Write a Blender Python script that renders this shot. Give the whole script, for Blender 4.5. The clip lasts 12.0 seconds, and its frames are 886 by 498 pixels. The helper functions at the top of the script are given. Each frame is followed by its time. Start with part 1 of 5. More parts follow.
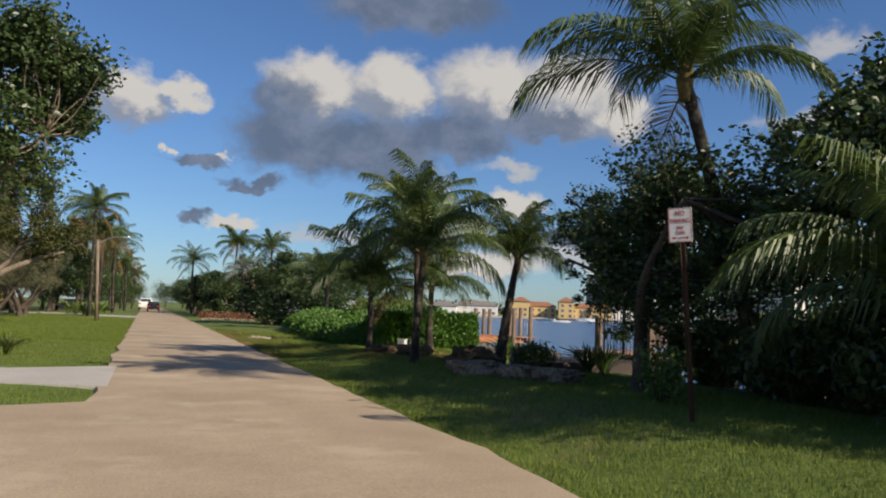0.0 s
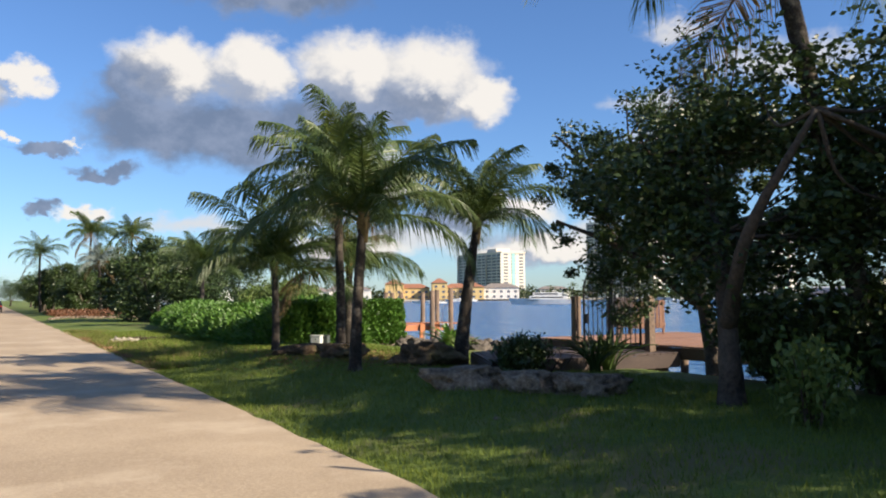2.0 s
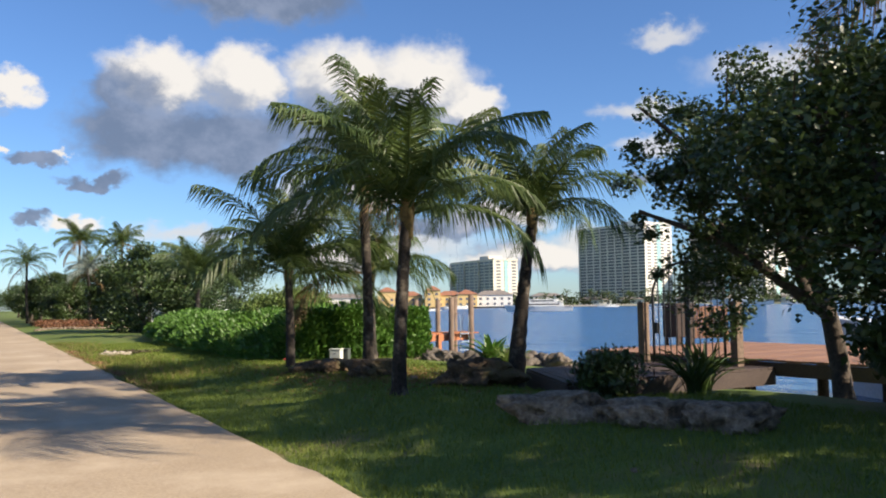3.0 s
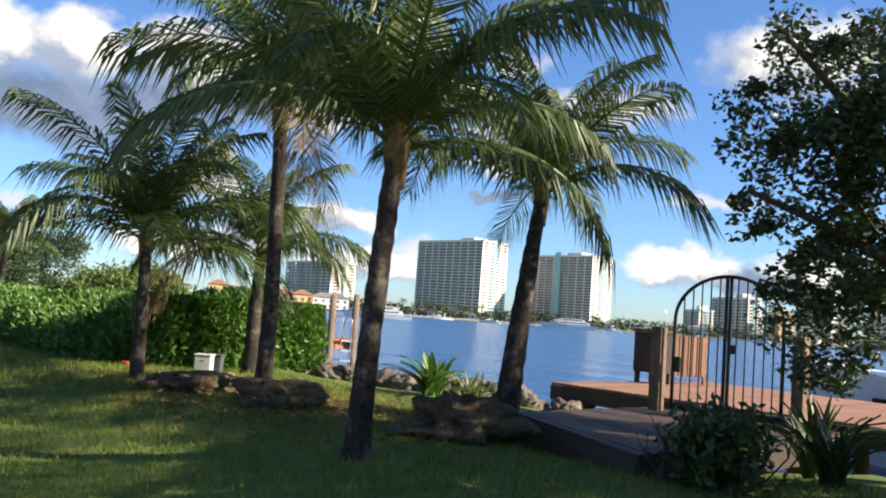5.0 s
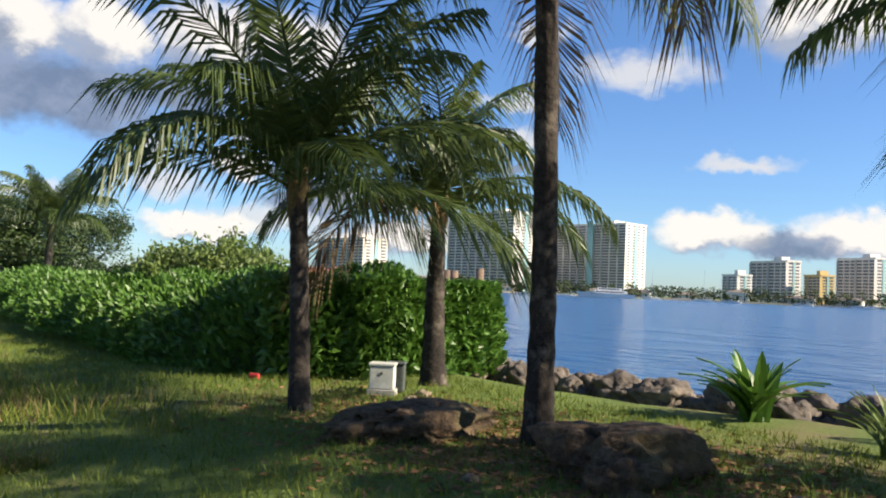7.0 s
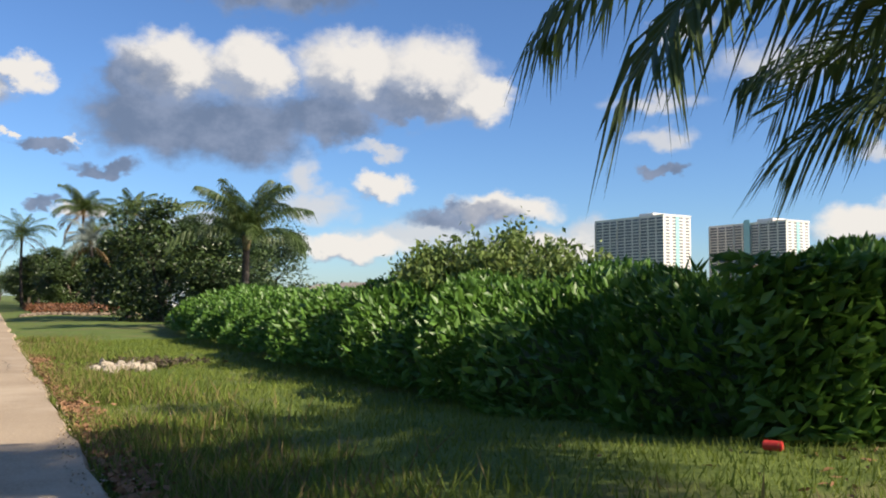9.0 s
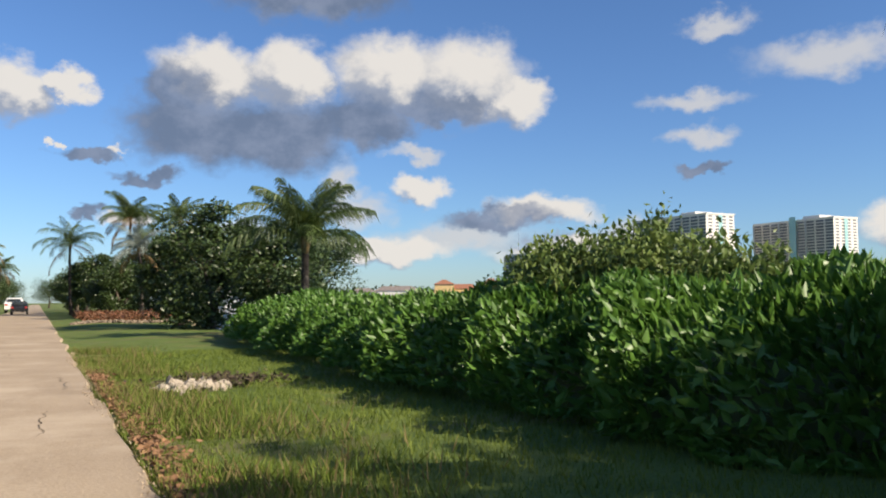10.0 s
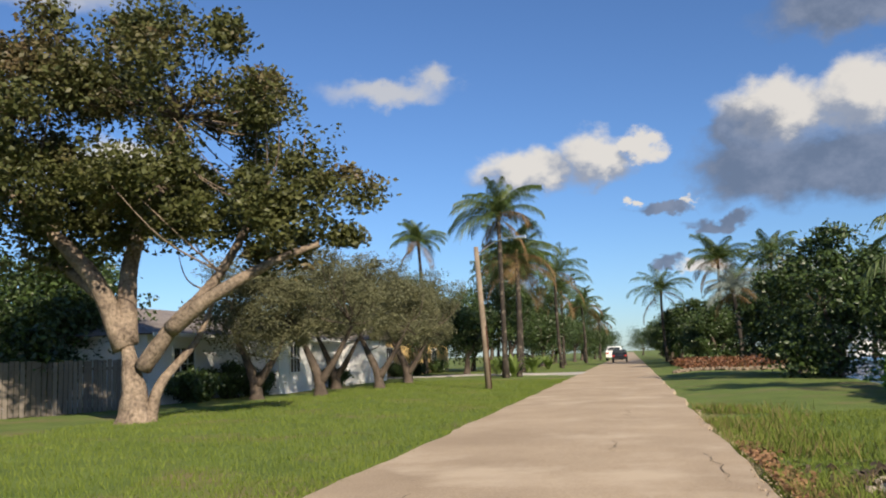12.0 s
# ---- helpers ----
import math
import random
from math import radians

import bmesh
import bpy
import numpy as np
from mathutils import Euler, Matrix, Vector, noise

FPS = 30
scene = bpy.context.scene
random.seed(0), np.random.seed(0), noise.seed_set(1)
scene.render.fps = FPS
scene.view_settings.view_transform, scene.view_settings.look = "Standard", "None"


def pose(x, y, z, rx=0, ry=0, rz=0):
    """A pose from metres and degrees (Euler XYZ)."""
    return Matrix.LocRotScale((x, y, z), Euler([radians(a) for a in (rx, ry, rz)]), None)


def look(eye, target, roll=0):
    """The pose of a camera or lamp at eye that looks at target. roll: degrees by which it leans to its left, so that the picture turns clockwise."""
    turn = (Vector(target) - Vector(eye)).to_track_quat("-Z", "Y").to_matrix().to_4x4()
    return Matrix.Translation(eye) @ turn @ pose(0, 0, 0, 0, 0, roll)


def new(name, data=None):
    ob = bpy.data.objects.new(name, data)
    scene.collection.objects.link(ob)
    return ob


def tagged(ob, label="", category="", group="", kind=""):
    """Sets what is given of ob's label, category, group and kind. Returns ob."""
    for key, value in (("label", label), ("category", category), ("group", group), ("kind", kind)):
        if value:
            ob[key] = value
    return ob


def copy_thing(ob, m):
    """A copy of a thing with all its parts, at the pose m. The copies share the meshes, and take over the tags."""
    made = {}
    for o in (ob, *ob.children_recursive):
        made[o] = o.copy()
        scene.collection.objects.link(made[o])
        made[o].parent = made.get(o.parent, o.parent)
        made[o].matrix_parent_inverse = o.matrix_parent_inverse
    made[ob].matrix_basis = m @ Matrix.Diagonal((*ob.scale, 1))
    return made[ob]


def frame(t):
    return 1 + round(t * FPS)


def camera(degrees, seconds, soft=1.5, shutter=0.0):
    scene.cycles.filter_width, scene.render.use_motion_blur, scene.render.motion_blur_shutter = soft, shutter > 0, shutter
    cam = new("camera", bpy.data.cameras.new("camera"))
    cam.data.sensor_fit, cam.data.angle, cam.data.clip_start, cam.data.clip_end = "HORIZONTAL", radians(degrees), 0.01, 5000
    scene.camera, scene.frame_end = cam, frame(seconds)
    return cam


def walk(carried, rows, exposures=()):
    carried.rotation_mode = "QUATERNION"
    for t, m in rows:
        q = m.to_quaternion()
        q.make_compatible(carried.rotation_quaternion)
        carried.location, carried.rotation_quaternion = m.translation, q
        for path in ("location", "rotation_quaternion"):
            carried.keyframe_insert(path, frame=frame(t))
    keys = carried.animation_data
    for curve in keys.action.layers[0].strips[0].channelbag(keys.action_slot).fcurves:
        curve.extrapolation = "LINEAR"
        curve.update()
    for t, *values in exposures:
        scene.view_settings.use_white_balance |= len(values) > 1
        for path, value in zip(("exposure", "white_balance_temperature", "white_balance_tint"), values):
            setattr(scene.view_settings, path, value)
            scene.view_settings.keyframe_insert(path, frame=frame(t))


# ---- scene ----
cam = camera(56.3, 12.0, soft=2.0)
PATH = [
    (0, (-1.531, -1.968, 1.586), (-0.863, -0.089, 1.737), 2.1),
    (0.5, (-1.366, -0.538, 1.621), (-0.395, 1.204, 1.767), 3.2),
    (1, (-1.24, 0.863, 1.612), (-0.232, 2.585, 1.744), 0.9),
    (1.5, (-1.132, 2.279, 1.614), (-0.12, 4.0, 1.724), 0.6),
    (2, (-0.982, 3.794, 1.603), (-0.024, 5.546, 1.719), -0.4),
    (2.5, (-0.829, 5.218, 1.615), (0.104, 6.982, 1.747), -1.5),
    (2.7, (-0.756, 5.787, 1.609), (0.187, 7.546, 1.739), -1.3),
    (4.3, (0.08, 10.112, 1.597), (1.294, 11.691, 1.786), 2.7),
    (4.5, (0.221, 10.637, 1.549), (1.467, 12.19, 1.735), 3.5),
    (5, (0.665, 11.937, 1.534), (1.958, 13.454, 1.693), 4.3),
    (5.5, (1.005, 13.284, 1.492), (2.326, 14.779, 1.632), 4.2),
    (6, (1.29, 14.664, 1.525), (2.593, 16.178, 1.62), 4.3),
    (6.5, (1.43, 16.018, 1.535), (2.712, 17.551, 1.615), 4.5),
    (7, (1.534, 17.338, 1.458), (2.78, 18.9, 1.549), 2.5),
    (7.5, (1.611, 18.758, 1.444), (2.796, 20.366, 1.552), 3.1),
    (7.7, (1.637, 19.337, 1.414), (2.775, 20.977, 1.536), 2.2),
    (9.3, (1.564, 23.397, 1.255), (2.505, 25.158, 1.356), 0.2),
    (9.5, (1.567, 23.852, 1.266), (2.501, 25.618, 1.356), 0.3),
    (10, (1.506, 24.977, 1.298), (2.383, 26.771, 1.418), -0.6),
    (10.5, (1.396, 26.176, 1.348), (1.996, 28.073, 1.554), -3.7),
    (11, (1.281, 27.319, 1.344), (1.511, 29.289, 1.598), -3.0),
    (11.5, (1.164, 28.4, 1.346), (1.127, 30.385, 1.587), -0.8),
    (12, (1.013, 29.617, 1.343), (0.586, 31.553, 1.604), -2.3),
]
walk(cam, [(t, look(eye, target, roll)) for t, eye, target, roll in PATH], [(0, 0.40), (0.6, 0.85), (1.5, 1.06), (2.5, 0.98), (4.5, 1.3), (5.5, 1.32), (6.5, 1.2), (7.7, 1.1), (9.5, 0.86), (12, 0.70)])

# ---- light: low warm sun behind the dark trees, blue sky with cumulus ----
SUN_AZ, SUN_EL = 142.0, 31.0      # degrees, clockwise from +y; height above the horizon


def sky_world():
    w = bpy.data.worlds.new("sky")
    scene.world = w
    w.use_nodes = True
    nt = w.node_tree
    N, L = nt.nodes, nt.links
    N.clear()

    def m(op, a, b=None, c=None, clamp=False):
        n = N.new("ShaderNodeMath")
        n.operation, n.use_clamp = op, clamp
        for i, v in enumerate((a, b, c)):
            if v is None:
                continue
            if isinstance(v, (int, float)):
                n.inputs[i].default_value = v
            else:
                L.new(v, n.inputs[i])
        return n.outputs[0]

    sky = N.new("ShaderNodeTexSky")
    sky.sky_type, sky.sun_disc = "NISHITA", False
    sky.sun_elevation, sky.sun_rotation = radians(SUN_EL), radians(SUN_AZ)
    sky.air_density, sky.dust_density, sky.ozone_density = 1.0, 0.3, 3.5
    blue = N.new("ShaderNodeMix")
    blue.data_type, blue.blend_type = "RGBA", "MULTIPLY"
    blue.inputs["Factor"].default_value = 1.0
    blue.inputs[7].default_value = (0.80, 1.0, 1.28, 1)
    L.new(sky.outputs[0], blue.inputs[6])
    co = N.new("ShaderNodeTexCoord")
    sep = N.new("ShaderNodeSeparateXYZ")
    L.new(co.outputs["Generated"], sep.inputs[0])
    az = m("MULTIPLY", m("ARCTAN2", sep.outputs[0], sep.outputs[1]), 57.2958)
    el = m("MULTIPLY", m("ARCSINE", sep.outputs[2]), 57.2958)
    flat = N.new("ShaderNodeCombineXYZ")
    L.new(az, flat.inputs[0])
    L.new(m("MULTIPLY", el, 1.25), flat.inputs[1])

    def fbm(scale, detail, rough, seed):
        n = N.new("ShaderNodeTexNoise")
        n.noise_dimensions = "3D"
        off = N.new("ShaderNodeVectorMath")
        off.operation = "ADD"
        off.inputs[1].default_value = (seed, seed * 0.7, seed)
        L.new(flat.outputs[0], off.inputs[0])
        L.new(off.outputs[0], n.inputs["Vector"])
        n.inputs["Scale"].default_value, n.inputs["Detail"].default_value = scale, detail
        n.inputs["Roughness"].default_value = rough
        return n.outputs["Fac"]

    puff = fbm(0.42, 7, 0.58, 3.0)
    puff2 = fbm(0.42, 7, 0.58, 40.0)
    azw = m("ADD", az, m("MULTIPLY", m("SUBTRACT", puff, 0.5), 4.6))
    elw = m("ADD", el, m("MULTIPLY", m("SUBTRACT", puff2, 0.5), 3.4))

    def field(clouds, da, de):
        total = None
        for a, e, ra, re_, *_ in clouds:
            a, e = a - 1.8 * min(1.0, max(0.0, (a - 2.0) / 7.0)), e - 0.3
            x = m("MULTIPLY", m("SUBTRACT", azw, a + da), 1 / ra)
            y = m("MULTIPLY", m("SUBTRACT", elw, e + de), 1 / re_)
            d = m("SUBTRACT", 1.0, m("SQRT", m("ADD", m("MULTIPLY", x, x), m("MULTIPLY", y, y))))
            total = d if total is None else m("MAXIMUM", total, d)
        return total

    def smooth(v, lo, hi):
        n = N.new("ShaderNodeMapRange")
        n.interpolation_type = "SMOOTHSTEP"
        n.inputs[1].default_value, n.inputs[2].default_value = lo, hi
        L.new(v, n.inputs[0])
        return n.outputs[0]

    # cumulus, mostly over the bay and the road: azimuth, elevation, half width, half height
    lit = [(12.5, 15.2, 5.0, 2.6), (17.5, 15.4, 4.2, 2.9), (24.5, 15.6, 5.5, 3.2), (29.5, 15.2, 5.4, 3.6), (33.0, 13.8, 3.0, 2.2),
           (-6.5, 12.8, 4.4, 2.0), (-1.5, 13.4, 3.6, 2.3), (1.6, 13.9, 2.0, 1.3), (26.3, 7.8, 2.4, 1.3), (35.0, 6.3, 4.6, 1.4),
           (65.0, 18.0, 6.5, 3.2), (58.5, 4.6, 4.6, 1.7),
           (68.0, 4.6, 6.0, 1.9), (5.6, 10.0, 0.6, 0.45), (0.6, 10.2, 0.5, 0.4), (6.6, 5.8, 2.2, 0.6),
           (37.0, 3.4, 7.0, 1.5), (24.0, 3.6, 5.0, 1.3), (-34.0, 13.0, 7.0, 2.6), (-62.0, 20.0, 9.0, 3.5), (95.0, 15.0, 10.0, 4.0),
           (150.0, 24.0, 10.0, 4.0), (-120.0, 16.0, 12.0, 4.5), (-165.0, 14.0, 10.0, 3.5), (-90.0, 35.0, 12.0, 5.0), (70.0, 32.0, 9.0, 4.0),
           # unseen bright clouds, added so that the sky fills the shade more
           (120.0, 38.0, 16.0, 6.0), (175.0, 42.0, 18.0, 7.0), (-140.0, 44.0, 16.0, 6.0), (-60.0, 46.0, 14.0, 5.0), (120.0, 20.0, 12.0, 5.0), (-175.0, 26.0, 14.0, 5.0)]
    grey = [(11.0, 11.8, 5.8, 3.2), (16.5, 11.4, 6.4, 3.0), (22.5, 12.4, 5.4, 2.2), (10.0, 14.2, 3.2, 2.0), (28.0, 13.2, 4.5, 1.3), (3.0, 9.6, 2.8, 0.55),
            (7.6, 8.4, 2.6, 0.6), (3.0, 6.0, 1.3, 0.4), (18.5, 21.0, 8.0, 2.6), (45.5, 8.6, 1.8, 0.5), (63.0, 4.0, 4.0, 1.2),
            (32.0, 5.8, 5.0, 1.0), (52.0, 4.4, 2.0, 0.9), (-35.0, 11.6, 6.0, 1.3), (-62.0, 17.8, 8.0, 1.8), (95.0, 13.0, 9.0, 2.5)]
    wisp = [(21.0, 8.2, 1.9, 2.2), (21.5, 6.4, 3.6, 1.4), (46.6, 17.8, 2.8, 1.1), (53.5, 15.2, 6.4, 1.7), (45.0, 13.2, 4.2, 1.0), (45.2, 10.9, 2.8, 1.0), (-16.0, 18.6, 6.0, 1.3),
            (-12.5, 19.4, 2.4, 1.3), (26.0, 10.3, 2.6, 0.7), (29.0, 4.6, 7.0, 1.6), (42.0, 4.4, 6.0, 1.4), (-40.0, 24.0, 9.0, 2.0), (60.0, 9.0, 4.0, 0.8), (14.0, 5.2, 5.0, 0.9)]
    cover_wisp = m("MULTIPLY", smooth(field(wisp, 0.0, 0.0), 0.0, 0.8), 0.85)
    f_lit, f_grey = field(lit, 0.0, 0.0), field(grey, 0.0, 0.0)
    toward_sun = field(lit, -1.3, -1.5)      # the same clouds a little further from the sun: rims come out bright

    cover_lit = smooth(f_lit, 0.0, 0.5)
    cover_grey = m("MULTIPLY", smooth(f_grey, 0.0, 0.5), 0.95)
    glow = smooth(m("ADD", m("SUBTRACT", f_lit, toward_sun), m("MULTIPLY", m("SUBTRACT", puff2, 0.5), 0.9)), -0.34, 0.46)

    def mix(fac, a, b):
        n = N.new("ShaderNodeMix")
        n.data_type = "RGBA"
        if isinstance(fac, (int, float)):
            n.inputs["Factor"].default_value = fac
        else:
            L.new(fac, n.inputs["Factor"])
        for k, v in ((6, a), (7, b)):
            if isinstance(v, tuple):
                n.inputs[k].default_value = (*v, 1)
            else:
                L.new(v, n.inputs[k])
        return n.outputs[2]

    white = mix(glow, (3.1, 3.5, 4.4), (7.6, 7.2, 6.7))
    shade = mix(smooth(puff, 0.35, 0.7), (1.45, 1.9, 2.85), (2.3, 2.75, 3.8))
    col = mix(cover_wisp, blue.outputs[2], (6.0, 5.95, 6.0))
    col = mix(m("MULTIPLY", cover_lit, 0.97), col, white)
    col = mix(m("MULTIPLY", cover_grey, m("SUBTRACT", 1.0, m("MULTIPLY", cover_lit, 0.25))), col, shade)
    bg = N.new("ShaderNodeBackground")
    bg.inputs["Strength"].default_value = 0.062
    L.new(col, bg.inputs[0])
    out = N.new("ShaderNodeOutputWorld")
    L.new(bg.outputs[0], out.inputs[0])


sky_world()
sun_data = bpy.data.lights.new("sun", "SUN")
sun_data.energy, sun_data.angle, sun_data.color = 5.0, radians(0.6), (1.0, 0.86, 0.68)
sun = new("sun", sun_data)
_a, _e = radians(SUN_AZ), radians(SUN_EL)
sun.matrix_world = look((60 * math.sin(_a), 60 * math.cos(_a), 40), (60 * math.sin(_a) - math.sin(_a) * math.cos(_e), 60 * math.cos(_a) - math.cos(_a) * math.cos(_e), 40 - math.sin(_e)))

# ---- materials ----


def material(name, dark, light, scale=6.0, fine=60.0, rough=0.8, bump=0.3, metal=0.0, translucent=0.0, island=0.0, spec=0.3, third=None, third_scale=0.6, bump_size=0.02, per_object=0.0):
    """A surface whose colour wanders between dark and light at two scales, with fine relief; third: patches of another colour."""
    mt = bpy.data.materials.new(name)
    mt.use_nodes = True
    nt = mt.node_tree
    N, L = nt.nodes, nt.links
    N.clear()
    co = N.new("ShaderNodeTexCoord")

    def fbm(s, detail=5, rough_=0.6):
        n = N.new("ShaderNodeTexNoise")
        n.inputs["Scale"].default_value, n.inputs["Detail"].default_value, n.inputs["Roughness"].default_value = s, detail, rough_
        L.new(co.outputs["Object"], n.inputs["Vector"])
        return n.outputs["Fac"]

    def ramp(v, lo, hi):
        n = N.new("ShaderNodeMapRange")
        n.inputs[1].default_value, n.inputs[2].default_value = lo, hi
        L.new(v, n.inputs[0])
        return n.outputs[0]

    def mix(f, a, b):
        n = N.new("ShaderNodeMix")
        n.data_type = "RGBA"
        L.new(f, n.inputs["Factor"])
        for k, v in ((6, a), (7, b)):
            if isinstance(v, tuple):
                n.inputs[k].default_value = (*v, 1)
            else:
                L.new(v, n.inputs[k])
        return n.outputs[2]

    big, small = fbm(scale), fbm(fine, 4)
    av = N.new("ShaderNodeMath")
    av.operation = "MULTIPLY_ADD"
    L.new(small, av.inputs[0])
    av.inputs[1].default_value = 0.55
    half = N.new("ShaderNodeMath")
    half.operation = "MULTIPLY"
    half.inputs[1].default_value = 0.45
    L.new(big, half.inputs[0])
    L.new(half.outputs[0], av.inputs[2])
    fac = ramp(av.outputs[0], 0.36, 0.64)
    if island:
        g = N.new("ShaderNodeNewGeometry")
        mx = N.new("ShaderNodeMix")
        mx.inputs[0].default_value = island
        L.new(fac, mx.inputs[2])
        L.new(g.outputs["Random Per Island"], mx.inputs[3])
        fac = mx.outputs[0]
    if per_object:
        g = N.new("ShaderNodeObjectInfo")
        mx = N.new("ShaderNodeMix")
        mx.inputs[0].default_value = per_object
        L.new(fac, mx.inputs[2])
        L.new(g.outputs["Random"], mx.inputs[3])
        fac = mx.outputs[0]
    col = mix(fac, dark, light)
    if third:
        col = mix(ramp(fbm(third_scale, 6, 0.65), 0.52, 0.66), col, third)
    p = N.new("ShaderNodeBsdfPrincipled")
    L.new(col, p.inputs["Base Color"])
    p.inputs["Roughness"].default_value, p.inputs["Metallic"].default_value = rough, metal
    p.inputs["Specular IOR Level"].default_value = spec
    if bump:
        b = N.new("ShaderNodeBump")
        b.inputs["Strength"].default_value, b.inputs["Distance"].default_value = bump, bump_size
        L.new(av.outputs[0], b.inputs["Height"])
        L.new(b.outputs[0], p.inputs["Normal"])
    out = N.new("ShaderNodeOutputMaterial")
    if translucent:
        t = N.new("ShaderNodeBsdfTranslucent")
        L.new(col, t.inputs["Color"])
        ms = N.new("ShaderNodeMixShader")
        ms.inputs[0].default_value = translucent
        L.new(p.outputs[0], ms.inputs[1])
        L.new(t.outputs[0], ms.inputs[2])
        L.new(ms.outputs[0], out.inputs[0])
    else:
        L.new(p.outputs[0], out.inputs[0])
    return mt


M_ROAD = material("worn_asphalt", (0.27, 0.207, 0.140), (0.45, 0.357, 0.248), 0.45, 38, 0.9, 0.6, third=(0.46, 0.373, 0.268), third_scale=0.4)
M_LAWN = material("lawn", (0.060, 0.098, 0.018), (0.145, 0.195, 0.040), 0.9, 30, 0.95, 0.8, third=(0.17, 0.14, 0.065), third_scale=0.35, bump_size=0.05)
M_GRASS = material("grass_blades", (0.068, 0.115, 0.014), (0.205, 0.25, 0.040), 0.5, 6, 0.7, 0, translucent=0.3, island=0.6)
M_DRYGRASS = material("dry_grass", (0.12, 0.10, 0.04), (0.26, 0.20, 0.09), 0.8, 6, 0.8, 0, translucent=0.25, island=0.6)
M_PALM = material("palm_leaf", (0.030, 0.065, 0.016), (0.115, 0.155, 0.038), 1.2, 8, 0.45, 0, translucent=0.28, island=0.45, spec=0.45)
M_PALM_YOUNG = material("young_palm_leaf", (0.06, 0.10, 0.02), (0.16, 0.18, 0.04), 1.2, 8, 0.45, 0, translucent=0.35, island=0.45)
M_PALM_DRY = material("dry_palm_leaf", (0.10, 0.065, 0.03), (0.24, 0.16, 0.07), 1.5, 9, 0.7, 0, translucent=0.2, island=0.5)
M_PALM_SILVER = material("silver_palm_leaf", (0.13, 0.16, 0.14), (0.26, 0.30, 0.27), 1.5, 9, 0.5, 0, translucent=0.2, island=0.5)
M_TRUNK = material("palm_bark", (0.013, 0.011, 0.009), (0.052, 0.042, 0.034), 3.5, 22, 0.92, 0.9, third=(0.16, 0.135, 0.105), third_scale=3.2, bump_size=0.03)
M_BARK = material("grey_bark", (0.075, 0.056, 0.042), (0.32, 0.25, 0.185), 2.6, 13, 0.9, 1.0, third=(0.10, 0.075, 0.06), third_scale=1.6, bump_size=0.05)
M_BARK_DARK = material("dark_bark", (0.035, 0.028, 0.022), (0.11, 0.085, 0.065), 3.0, 20, 0.9, 0.8, bump_size=0.04)
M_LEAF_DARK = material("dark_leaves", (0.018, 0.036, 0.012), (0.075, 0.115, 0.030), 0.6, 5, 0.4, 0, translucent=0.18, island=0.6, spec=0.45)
M_LEAF_OLIVE = material("olive_leaves", (0.034, 0.046, 0.014), (0.115, 0.118, 0.038), 0.35, 4, 0.5, 0, translucent=0.25, island=0.5, third=(0.13, 0.085, 0.045), third_scale=0.28)
M_LEAF_HEDGE = material("hedge_leaves", (0.040, 0.105, 0.016), (0.135, 0.26, 0.042), 0.5, 5, 0.42, 0, translucent=0.27, island=0.55, spec=0.4)
M_LEAF_BUSH = material("shrub_leaves", (0.06, 0.11, 0.025), (0.20, 0.26, 0.07), 0.7, 5, 0.45, 0, translucent=0.28, island=0.55)
M_LEAF_GREY = material("feathery_grey_leaves", (0.055, 0.06, 0.03), (0.19, 0.19, 0.10), 0.5, 5, 0.6, 0, translucent=0.25, island=0.5)
M_ROCK = material("limestone", (0.085, 0.062, 0.045), (0.36, 0.29, 0.21), 2.2, 14, 0.95, 1.0, third=(0.05, 0.04, 0.032), third_scale=2.5, bump_size=0.08)
M_ROCK_DARK = material("mossy_limestone", (0.040, 0.028, 0.018), (0.17, 0.118, 0.072), 3.5, 16, 0.95, 1.0, third=(0.10, 0.085, 0.04), third_scale=1.5, bump_size=0.08)
M_RIPRAP = material("riprap_stone", (0.055, 0.05, 0.045), (0.21, 0.175, 0.14), 1.8, 12, 0.9, 1.0, per_object=0.35, third=(0.26, 0.22, 0.17), third_scale=1.2, bump_size=0.06)
M_ASH = material("scorched_litter", (0.03, 0.024, 0.018), (0.11, 0.085, 0.06), 3, 20, 0.95, 0, island=0.6)
M_RUBBLE = material("white_rubble", (0.24, 0.20, 0.15), (0.52, 0.46, 0.37), 4, 25, 0.95, 0.7, per_object=0.3)
M_LITTER = material("leaf_litter", (0.12, 0.065, 0.035), (0.30, 0.17, 0.09), 2, 12, 0.9, 0, island=0.6)
M_DECK = material("weathered_deck_wood", (0.035, 0.025, 0.022), (0.095, 0.068, 0.056), 1.5, 30, 0.75, 0.5, per_object=0.4)
M_DOCK = material("red_brown_dock_wood", (0.16, 0.085, 0.055), (0.34, 0.19, 0.12), 1.5, 30, 0.7, 0.5, per_object=0.4)
M_ORANGE = material("orange_stained_wood", (0.36, 0.13, 0.055), (0.56, 0.23, 0.10), 1.5, 25, 0.7, 0.4, per_object=0.3)
M_PILE = material("piling_wood", (0.085, 0.06, 0.045), (0.24, 0.17, 0.12), 2, 20, 0.85, 0.6)
M_IRON = material("black_iron", (0.008, 0.008, 0.009), (0.022, 0.021, 0.02), 4, 40, 0.45, 0.2, spec=0.5)
M_RUST = material("rusty_post", (0.035, 0.02, 0.014), (0.11, 0.05, 0.03), 4, 40, 0.8, 0.4)
M_SIGN = material("white_sign_face", (0.66, 0.65, 0.62), (0.80, 0.79, 0.77), 5, 40, 0.5, 0.05)
M_RED = material("red_sign_paint", (0.42, 0.03, 0.03), (0.55, 0.06, 0.05), 8, 40, 0.5, 0)
